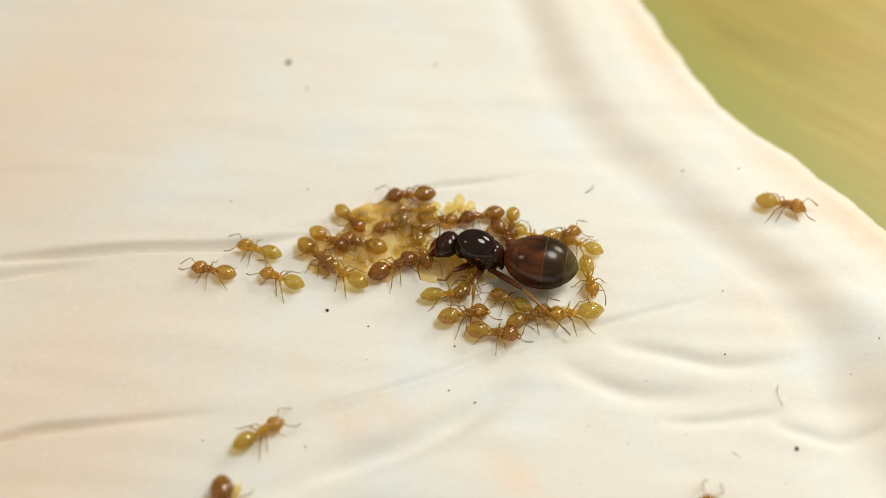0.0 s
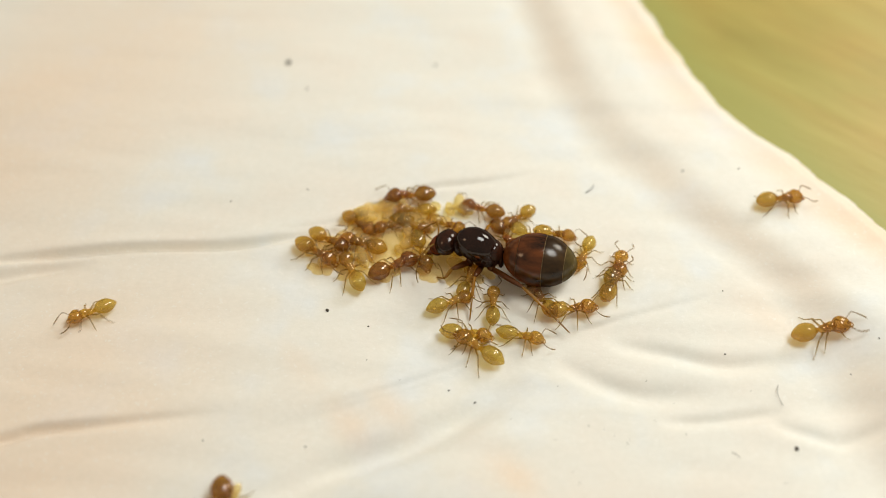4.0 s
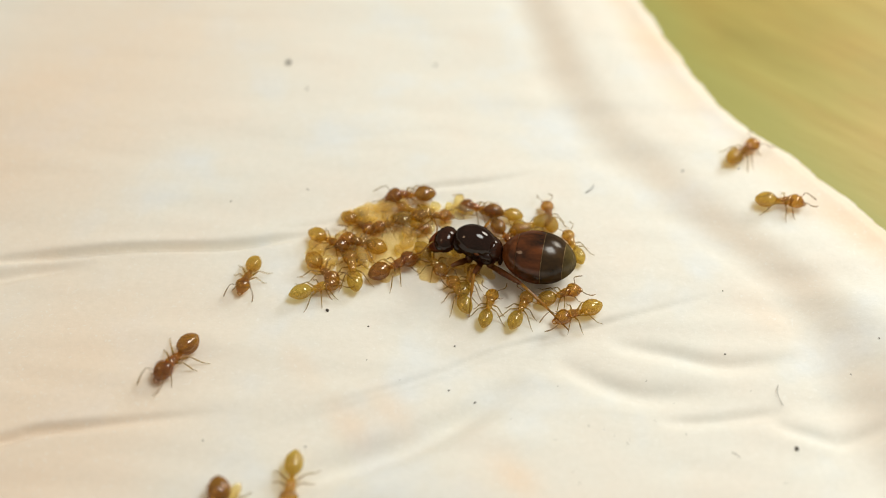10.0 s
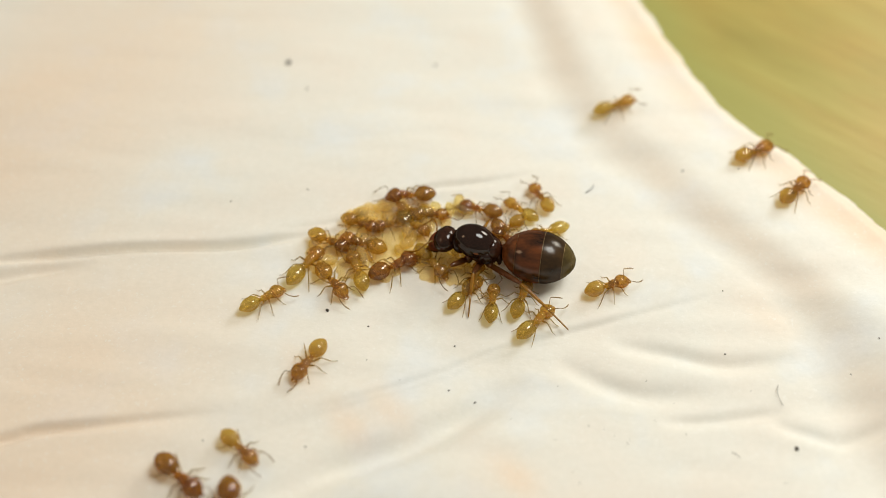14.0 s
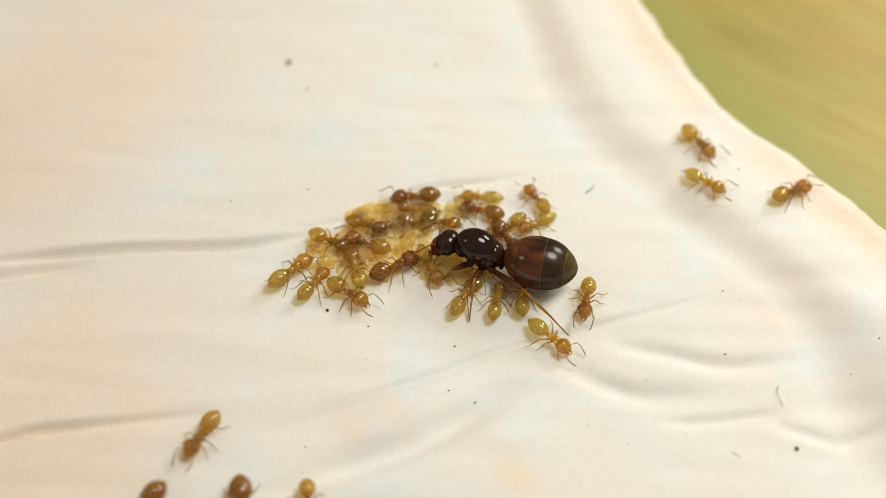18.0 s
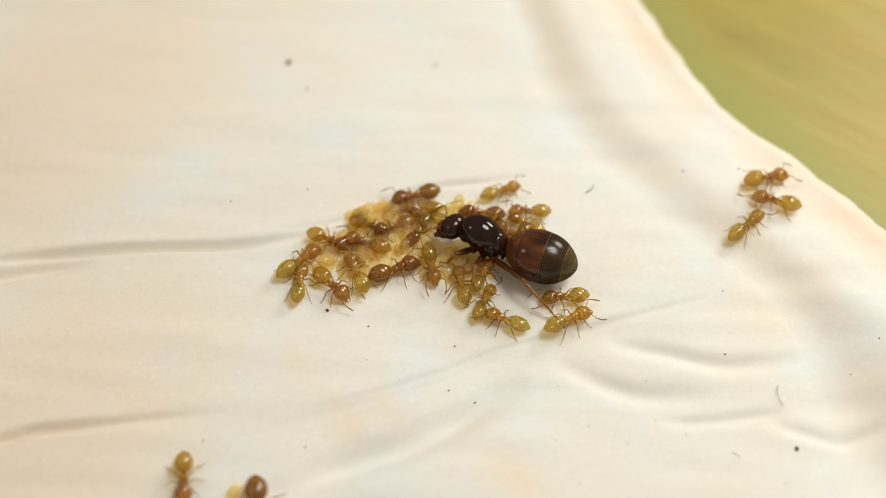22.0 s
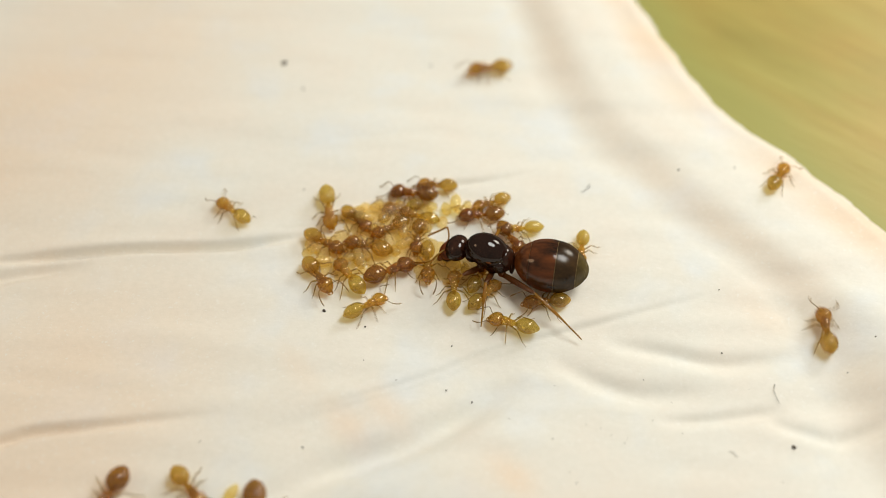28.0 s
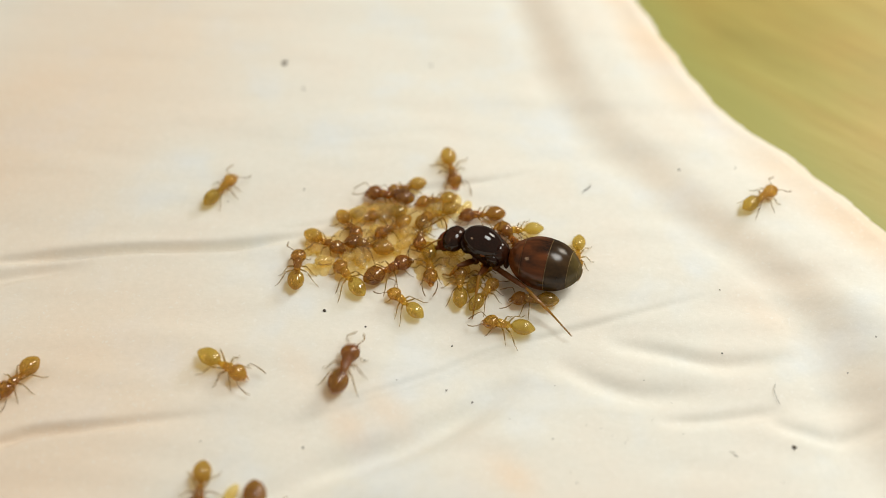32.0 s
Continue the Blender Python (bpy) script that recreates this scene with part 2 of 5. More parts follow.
# creases: way, depth, half width
CREASES = [
    ([(-34.0, -2.2), (-24.1, -0.7), (-20.5, -0.2), (-16.9, 0.2), (-11.9, 0.3), (-9.0, 0.8), (-5.0, 1.6)], -0.70, 0.30),
    ([(-9.8, 1.4), (-5.8, 2.0), (-2.7, 3.7), (-0.1, 4.5), (2.8, 4.9), (6.4, 5.9)], -0.32, 0.24),
    ([(-30.0, -3.0), (-24.7, -2.0), (-22.1, -1.4), (-18.6, -0.9)], -0.55, 0.5),
    ([(-30.0, -14.4), (-21.9, -12.0), (-20.1, -11.4), (-17.6, -11.1), (-10.7, -10.3)], -0.58, 0.28),
    ([(-8.5, -10.8), (-5.2, -9.7), (-0.7, -8.1), (2.5, -6.6), (6.4, -5.4), (11.8, -3.9), (15.0, -3.0)], -0.17, 0.19),
    ([(5.4, -7.0), (7.9, -8.4), (10.2, -9.3), (13.9, -9.1)], -0.30, 0.6),
    ([(8.2, -6.1), (11.2, -6.7), (14.6, -7.5), (18.9, -6.9)], -0.36, 0.5),
    ([(15.8, -10.6), (17.6, -11.4), (19.5, -11.9), (21.8, -11.1)], -0.18, 0.4),
    ([(17.1, -14.3), (19.7, -12.2), (22.1, -11.1), (25.0, -10.2)], -0.20, 0.5),
    ([(10.6, -10.9), (13.8, -10.7), (17.4, -10.1)], -0.26, 0.35),
    ([(-7.5, 8.2), (-2.8, 8.5), (1.5, 9.2)], -0.07, 0.4),
    ([(-9.5, -15.2), (-5.6, -13.6), (-1.6, -12.0), (1.4, -10.2), (4.6, -7.9)], -0.85, 0.9),
]
CREASES = [(dense(c, 24), d, w) for c, d, w in CREASES]


# a fold: the paper drops on its near side and comes back up further on
FOLD = dense([(-9.5, -11.2), (-5.2, -9.7), (-0.7, -8.1), (2.5, -6.6), (6.4, -5.3), (11.8, -3.8), (15.5, -2.9)], 30)

RIPPLES = [(1.1 + 0.42 * k, (0.22, -0.30, 0.12)[k % 3], 1.7 * k, 0.032 / (1 + 0.35 * k)) for k in range(8)]


def step(x, a, b):
    t = np.clip((x - a) / (b - a), 0, 1)
    return t * t * (3 - 2 * t)


def paper_z(x, y):
    """Height of the paper in millimetres, for arrays of places."""
    x, y = np.atleast_1d(np.asarray(x, float)), np.atleast_1d(np.asarray(y, float))
    e = np.interp(-y, -EDGE[:, 1], EDGE[:, 0])
    g = np.interp(-y, -GROOVE[:, 1], GROOVE[:, 0])
    u = (x - g) / np.maximum(e - g, 1)
    low = step(-y, 1.0, 9.0)
    z = -0.12 * np.exp(-((u + 0.08) / 0.18) ** 2) + (0.62 + 0.95 * low) * step(u, -0.26 + 0.02 * low, 0.26 + 0.18 * low) - 0.25 * step(u, 0.4, 0.8) - 0.8 * step(u, 0.84, 1.06)
    for way, depth, width in CREASES:
        far = 6 * width
        near_by = (x > way[:, 0].min() - far) & (x < way[:, 0].max() + far) & (y > way[:, 1].min() - far) & (y < way[:, 1].max() + far)
        if not near_by.any():
            continue
        px, py = x[near_by], y[near_by]
        best, share = np.full(px.shape, 1e9), np.zeros(px.shape)
        for k in range(len(way) - 1):
            a, b = way[k], way[k + 1]
            ab = b - a
            f = np.clip(((px - a[0]) * ab[0] + (py - a[1]) * ab[1]) / (ab @ ab), 0, 1)
            d = (px - a[0] - f * ab[0]) ** 2 + (py - a[1] - f * ab[1]) ** 2
            near = d < best
            best, share = np.where(near, d, best), np.where(near, (k + f) / (len(way) - 1), share)
        fade = step(np.minimum(share, 1 - share), 0.0, 0.32)
        z[near_by] += depth * fade * np.exp(-best / width ** 2) - depth * 0.14 * fade * np.exp(-best / (2.4 * width) ** 2)
    along = np.interp(x, FOLD[:, 0], FOLD[:, 1])
    below = (along - y) * 0.93
    ends = step(x, -10.5, -3.5) * (1 - step(x, 6.5, 13.5))
    z = z - 0.26 * ends * (step(below, -0.10, 0.45) - step(below, 0.45, 5.5))
    for fy, fx, ph, am in RIPPLES:
        z = z + am * np.sin(fy * y + fx * x + ph + 1.1 * np.sin(0.17 * x + 2 * ph)) * np.sin(0.23 * y + 0.31 * x + 3 * ph) ** 2
    z = z + 0.10 * np.sin(0.33 * y + 0.10 * x + 0.8 * np.sin(0.21 * x)) + 0.03 * np.sin(1.25 * y - 0.16 * x + 1.3 * np.sin(0.27 * x + 0.4 * y))
    return z


def ground(x, y):
    return float(paper_z(x, y)[0])


def mesh_ob(name, verts, faces, mat):
    me = bpy.data.meshes.new(name)
    me.from_pydata(verts, [], faces)
    me.polygons.foreach_set("use_smooth", [True] * len(me.polygons))
    me.materials.append(mat)
    me.update()
    return new(name, me)


def build_paper():
    ny, nx = 620, 600
    ys = np.linspace(38, -34, ny)
    e = np.interp(-ys, -EDGE[:, 1], EDGE[:, 0])
    e = e + 0.10 * np.sin(ys * 2.1) + 0.06 * np.sin(ys * 5.3 + 1) + 0.04 * np.sin(ys * 11 + 2)
    s = np.linspace(0, 1, nx) ** 0.8
    X = -46 + (e[:, None] + 46) * s[None, :]
    Y = np.repeat(ys[:, None], nx, 1)
    Z = paper_z(X.ravel(), Y.ravel())
    top = np.stack([X.ravel(), Y.ravel(), Z], 1)
    rim = [j * nx + nx - 1 for j in range(ny)] + [(ny - 1) * nx + i for i in range(nx - 2, -1, -1)] + [j * nx for j in range(ny - 2, -1, -1)] + list(range(1, nx - 1))
    low = top[rim]
    low[:, 2] = -1.28
    n, k = nx * ny, len(rim)
    verts = (np.concatenate([top, low]) * MM).tolist()
    faces = []
    for j in range(ny - 1):
        for i in range(nx - 1):
            a = j * nx + i
            faces.append((a, a + nx, a + nx + 1, a + 1))
    for i in range(k):
        faces.append((rim[i], rim[(i + 1) % k], n + (i + 1) % k, n + i)[::-1])
    faces.append(list(range(n, n + k)))
    ob = mesh_ob("paper_sheet", verts, faces, PAPER)
    g = np.interp(-Y.ravel(), -GROOVE[:, 1], GROOVE[:, 0])
    u = (X.ravel() - g) / (np.repeat(e, nx) - g)
    y = Y.ravel()
    patch = np.clip(0.45 + 0.5 * np.sin(0.42 * y + 1.0) + 0.25 * np.sin(1.3 * y), 0, 1)
    stain_and_shade = step(u, 0.48, 0.80) * (1 - 0.7 * step(u, 0.95, 1.01)) * (0.35 + 0.55 * patch) * 0.75
    x = X.ravel()
    cloud = np.clip(0.5 + 0.3 * np.sin(0.21 * x + 0.9 * np.sin(0.19 * y)) + 0.3 * np.sin(0.27 * y - 0.13 * x + 2), 0, 1)
    # warm shade of the groove's slope, painted into the paper's colour along it
    stain_and_shade = np.maximum(stain_and_shade, (0.17 + 0.10 * patch) * np.exp(-((u - 0.02) / 0.15) ** 2))
    # cloudy peach tint, stronger towards the left
    stain_and_shade = np.maximum(stain_and_shade, 0.50 * cloud * step(-x, 4, 20))
    for px, py, r, much in ((-3.7, -10.6, 2.1, 0.62), (3.1, -14.0, 1.8, 0.55), (-7.0, -7.6, 2.4, 0.25), (17.5, -4.6, 2.2, 0.22), (-13.0, -12.5, 2.6, 0.20)):
        stain_and_shade = np.maximum(stain_and_shade, much * np.exp(-((x - px) ** 2 + 1.6 * (y - py) ** 2) / r ** 2) * (0.7 + 0.3 * np.sin(1.9 * x + 1.3 * y)))
    ob.data.attributes.new("stain_and_shade", "FLOAT", "POINT").data.foreach_set("value", np.concatenate([stain_and_shade, np.zeros(k)]).astype(np.float32))
    return tagged(ob, "creased white paper sheet with a peach-stained raised rim on a board", "paper", kind="structure")


build_paper()


def build_board():
    n, half = 40, 400.0
    verts, faces = [], []
    for j in range(n + 1):
        for i in range(n + 1):
            x, y = -half + 2 * half * i / n, -half + 2 * half * j / n
            verts.append((x * MM, y * MM, -1.3 * MM))
    for j in range(n):
        for i in range(n):
            a = j * (n + 1) + i
            faces.append((a, a + 1, a + n + 2, a + n + 1))
    m = len(verts)
    for x, y in ((-half, -half), (half, -half), (half, half), (-half, half)):
        verts.append((x * MM, y * MM, -22 * MM))
    rim = [0, n, (n + 1) ** 2 - 1, n * (n + 1)]
    for k in range(4):
        faces.append((rim[k], m + k, m + (k + 1) % 4, rim[(k + 1) % 4]))
    faces.append((m + 3, m + 2, m + 1, m))
    return tagged(mesh_ob("ground", verts, faces, BOARD), "yellow-green wooden board under the paper", "board", kind="structure")


build_board()


# ---- ants ----
def leg_points(hip, foot, knee_up, side):
    """Hip, thigh, knee, shin, ankle and toes of a leg."""
    hip, foot = Vector(hip), Vector(foot)
    out = foot - hip
    knee = hip + out * 0.42 + Vector((0, 0, knee_up))
    ankle = hip + out * 0.78
    ankle.z = hip.z * 0.24
    return [hip, hip.lerp(knee, 0.35), hip.lerp(knee, 0.75), knee, knee.lerp(ankle, 0.5), ankle, ankle.lerp(foot, 0.55), foot]


def worker_ant(body, middle, hind, label, head_size=1.0, plump=1.0, tail=0.55, long=1.0):
    """A worker two and a half millimetres long. plump: the girth of its hind body against its length; tail: how far that tapers."""
    ant = new("worker_ant")
    tagged(ant, label, "ant", "worker ants round the queen")
    hs = head_size
    neck = Vector((0.70, 0, 0.60))
    head = part("head", blob((0.98 + 0.03 * hs, 0, 0.57), (0.41 * hs, 0.37 * hs, 0.31 * hs), lambda x: (1.0 - 0.20 * x) * (1 - 0.06 * max(0, -x - 0.5)), -22, 20, 14), body, ant, at=neck)
    for s in (1, -1):
        part("eye", blob((0.33 * hs, 0.30 * hs * s, 0.07 * hs), (0.055, 0.03, 0.045), u=8, v=6), EYE_BLACK, head)
        part("mandible", tube([(0.55 * hs, 0.11 * hs * s, -0.15 * hs), (0.69 * hs, 0.10 * hs * s, -0.20 * hs), (0.76 * hs, 0.02 * s, -0.22 * hs)], (0.065, 0.05, 0.016), 6), body, head)
        feeler = tube([(1.12, 0.1 * s, 0.62), (1.26, 0.27 * s, 0.76), (1.40, 0.50 * s, 0.86), (1.46, 0.57 * s, 0.85), (1.62, 0.63 * s, 0.72), (1.84, 0.64 * s, 0.57), (2.04, 0.61 * s, 0.47), (2.20, 0.56 * s, 0.41)],
                      (0.020, 0.021, 0.025, 0.023, 0.026, 0.033, 0.037, 0.024), 6)
        part("antenna", feeler, FEELER, ant, at=(1.12, 0.1 * s, 0.62))
    bm = blob((0.47, 0, 0.61), (0.32, 0.26, 0.265), None, 8, 16, 12)
    blob((0.29, 0, 0.60), (0.19, 0.23, 0.225), None, -4, 14, 10, bm)
    blob((0.12, 0, 0.53), (0.25, 0.21, 0.225), None, -16, 14, 10, bm)
    part("thorax", bm, middle, ant)
    part("petiole", blob((-0.16, 0, 0.52), (0.065, 0.13, 0.19), lambda x: 1, 0, 10, 8), middle, ant)
    part("gaster", blob((-0.80 - 0.6 * (long - 1), 0, 0.59), (0.63 * long, 0.455 * plump, 0.425 * plump), lambda x: (1.0 + 0.10 * x - 0.06 * x * x) * (1 - tail * max(0, -x - 0.30) ** 1.5), 4, 24, 18), hind, ant, at=(-0.2, 0, 0.55))
    for s in (1, -1):
        for hip, foot, up, nm in (((0.50, 0.12, 0.44), (1.12, 0.80, 0.02), 0.32, "front_leg"), ((0.34, 0.13, 0.42), (0.12, 1.14, 0.02), 0.36, "middle_leg"),
                                  ((0.12, 0.12, 0.42), (-0.98, 1.04, 0.02), 0.40, "hind_leg")):
            h, f = (hip[0], hip[1] * s, hip[2]), (foot[0], foot[1] * s, foot[2])
            part(nm, tube(leg_points(h, f, up, s), (0.044, 0.054, 0.046, 0.027, 0.034, 0.022, 0.016, 0.012), 7), LIMB, ant, at=h)
    return ant


WAIST = Matrix.Translation((0.2, 0, 0)) @ Matrix.Rotation(radians(-6), 4, "Z") @ Matrix.Translation((-0.2, 0, 0))


def queen_ant():
    q = new("queen_ant")
    tagged(q, "large glossy dark brown queen ant among her workers", "ant")

    origins = {}

    def front(name, bm, mat, parent, at=(0, 0, 0), label=""):
        """A part before the waist: turned aside there, its origin at the place at, as its parent counts it."""
        bmesh.ops.transform(bm, matrix=WAIST, verts=bm.verts)
        origin = WAIST @ Vector(at)
        held_by = origins.get(parent.name, Vector((0, 0, 0)))
        ob = part(name, bm, mat, parent, label, at=origin)
        origins[ob.name] = origin
        ob.location = (origin - held_by) * MM
        return ob

    neck = (2.70, 0, 1.56)
    head = front("head", blob((3.18, 0, 1.44), (0.70, 0.78, 0.60), lambda x: 1.0 - 0.12 * x, -40, 26, 18), QUEEN_HEAD, q, neck)
    front("face", blob((3.60, 0, 1.14), (0.62, 0.62, 0.46), lambda x: 1.0 - 0.22 * x, -38, 20, 14), QUEEN_FACE, head)
    for s in (1, -1):
        front("eye", blob((3.26, 0.66 * s, 1.50), (0.22, 0.13, 0.19), u=14, v=10), EYE_BLACK, head)
        front("cheek", blob((3.62, 0.34 * s, 0.96), (0.34, 0.20, 0.30), None, -50, 12, 10), QUEEN_HEAD, head)
        front("mandible", tube([(3.90, 0.30 * s, 0.76), (4.08, 0.27 * s, 0.56), (4.16, 0.06 * s, 0.42)], (0.17, 0.14, 0.05), 8), QUEEN_RED, head)
        root = (3.74, 0.24 * s, 1.40)
        front("antenna", tube([root, (3.80, 0.52 * s, 1.66), (4.02, 0.86 * s, 1.66), (4.20, 1.10 * s, 1.52), (4.30, 1.15 * s, 1.42), (4.62, 1.06 * s, 1.10), (4.98, 0.92 * s, 0.78), (5.26, 0.80 * s, 0.56)],
                              (0.050, 0.045, 0.045, 0.05, 0.042, 0.05, 0.056, 0.04), 8), QUEEN_TOE, q, root)
    th = front("thorax", blob((1.42, 0, 1.86), (1.24, 0.90, 0.88), lambda x: 1.0 - 0.08 * x * x + 0.06 * x, 17, 30, 20), QUEEN_DARK, q)
    front("neck_shield", blob((2.30, 0, 1.60), (0.40, 0.68, 0.62), None, -20, 20, 14), QUEEN_DARK, th)
    front("shield_plate", blob((0.64, 0, 1.84), (0.36, 0.60, 0.46), None, -28, 18, 12), QUEEN_DARK, th)
    front("back_plate", blob((0.46, 0, 1.66), (0.42, 0.62, 0.58), None, -30, 18, 12), QUEEN_HEAD, th)
    front("flank", blob((1.02, 0, 1.34), (0.98, 0.80, 0.72), None, 14, 22, 14), QUEEN_HEAD, th)
    for s in (1, -1):
        front("wing_scar", blob((1.22, 0.80 * s, 1.94), (0.20, 0.09, 0.11), None, 20, 10, 8), QUEEN_RED, th)
        front("side_plate", blob((0.74, 0.60 * s, 1.42), (0.40, 0.24, 0.44), None, 10, 14, 10), QUEEN_DARK, th)
        for k, x in enumerate((1.72, 1.10, 0.55)):
            front("hip", blob((x, 0.46 * s, 0.86), (0.22, 0.20, 0.34), None, 0, 12, 10), QUEEN_THIGH, th)
    part("petiole", blob((0.10, 0, 1.10), (0.17, 0.42, 0.60), None, 0, 14, 12), QUEEN_HEAD, q)
    # the hind body: overlapping plates over a pale skin
    girth = lambda x: (1.03 - 0.05 * x * x + 0.02 * x) * (1 - 0.30 * max(0, -x - 0.45) ** 1.6)
    g = part("gaster", blob((-1.98, 0, 1.48), (1.96, 1.36, 1.30), girth, 2, 40, 30), QUEEN_SEAM, q)
    for a, b, mat, grow in ((1.0, 0.595, QUEEN_RED, 1.010), (0.577, -0.105, QUEEN_BACK, 1.015), (-0.123, -0.66, QUEEN_OLIVE, 1.015), (-0.678, -0.90, QUEEN_TIP, 1.012), (-0.912, -0.992, QUEEN_TIP, 1.008)):
        bm = bmesh.new()
        rows = 12
        ring = []
        for i in range(rows + 1):
            c = a + (b - a) * i / rows
            r = math.sqrt(max(0.0004, 1 - min(abs(c), 0.9999) ** 2)) * girth(c) * (grow + 0.012 * math.sin(math.pi * i / rows))
            ring.append([bm.verts.new((c * 1.96 * grow - 1.98, 1.36 * r * math.cos(w), 1.48 + 1.30 * r * math.sin(w) + 1.96 * c * math.sin(radians(2))))
                         for w in (2 * math.pi * k / 44 for k in range(44))])
        for p, r in zip(ring, ring[1:]):
            for k in range(44):
                bm.faces.new((p[k], p[(k + 1) % 44], r[(k + 1) % 44], r[k]))
        bmesh.ops.recalc_face_normals(bm, faces=bm.faces)
        part("back_segment", bm, mat, g)
    # legs: hip, knee, ankle and toes
    for s in (1, -1):
        for hip, knee, ankle, foot, nm in (((1.75, 0.45, 0.80), (2.55, 1.15, 1.15), (2.95, 1.30, 0.40), (3.45, 1.05, 0.05), "front_leg"),
                                           ((1.05, 0.50, 0.72), (1.25, 1.60, 1.35), (1.20, 2.55, 0.75), (1.15, 3.50, 0.05), "middle_leg"),
                                           ((0.45, 0.48, 0.72), (-1.35, 1.85, 1.40), (-2.90, 2.65, 0.65), (-4.10, 3.35, 0.05), "hind_leg")):
            if s < 0 and nm == "hind_leg":
                knee, ankle, foot = (-0.70, 1.20, 1.30), (-1.70, 1.70, 0.70), (-2.90, 2.10, 0.05)
            h, kn, an, ft = (WAIST @ Vector((hip[0], hip[1] * s, hip[2])),) + tuple(Vector((v[0], v[1] * s, v[2])) for v in (knee, ankle, foot))
            leg = part(nm, tube([h, h.lerp(kn, 0.35), h.lerp(kn, 0.78), kn], (0.15, 0.17, 0.13, 0.08), 10), QUEEN_THIGH, q, at=h)
            part("shin", tube([p - h for p in (kn, kn.lerp(an, 0.3), kn.lerp(an, 0.75), an)], (0.075, 0.092, 0.086, 0.060), 10), QUEEN_LIMB, leg)
            part("foot", tube([p - h for p in (an, an.lerp(ft, 0.5), an.lerp(ft, 0.9), ft)], (0.055, 0.046, 0.038, 0.026), 8), QUEEN_TOE, leg)
    return q


queen = queen_ant()
pale_worker = worker_ant(AMBER, HONEY, GOLD, "pale honey-yellow worker ant with a shiny pointed gaster", 1.14, 0.98, 0.60, 1.08)
amber_worker = worker_ant(RUST, AMBER, AMBER_GOLD, "amber worker ant with a rust-brown head and rounded gaster", 1.18, 1.04, 0.35)
dark_worker = worker_ant(BROWN, BROWN_HONEY, BROWN_GOLD, "dark amber-brown worker ant with a round shiny gaster", 1.22, 1.06, 0.25)


def placed(x, y, heading, lift=0.0, nose=0.0):
    """A pose on the paper: millimetres, the compass turn in degrees from the x axis, the height over the paper and the nose's tilt."""
    a = radians(heading)
    c, s = math.cos(a), math.sin(a)
    e = np.interp(-y, -EDGE[:, 1], EDGE[:, 0])
    zf, zb = ground(min(x + c * 0.9, e - 0.9), y + s * 0.9), ground(min(x - c * 0.9, e - 0.9), y - s * 0.9)
    tilt = math.degrees(math.atan2(zf - zb, 1.8))
    return pose(x * MM, y * MM, ((zf + zb) / 2 + lift) * MM, 0, -tilt - nose, heading)


# ---- the brood pile ----
def larva_mesh(length, girth, bend, seed):
    """A plump, ringed, bent grub."""
    rnd = random.Random(seed)
    n, seg = 15, 12
    bm = bmesh.new()
    rings = []
    for i in range(n):
        s = i / (n - 1)
        a = (s - 0.5) * bend
        c = Vector((math.sin(a) * length / max(bend, 0.01), 0, (math.cos(a) - 1) * -length / max(bend, 0.01) * 0.5 + girth))
        r = girth * (math.sin(math.pi * (0.06 + 0.90 * s ** 0.85)) ** 0.6) * (1 + 0.05 * math.cos(i * math.pi)) * rnd.uniform(0.97, 1.03)
        rings.append([bm.verts.new(c + Vector((math.sin(a) * -r * math.cos(w) * 0.3, r * math.sin(w), r * math.cos(w)))) for w in (2 * math.pi * k / seg for k in range(seg))])
    for p, q in zip(rings, rings[1:]):
        for k in range(seg):
            bm.faces.new((p[k], p[(k + 1) % seg], q[(k + 1) % seg], q[k]))
    for ring in (rings[0], rings[-1]):
        bm.faces.new(ring)
    bmesh.ops.recalc_face_normals(bm, faces=bm.faces)
    return bm


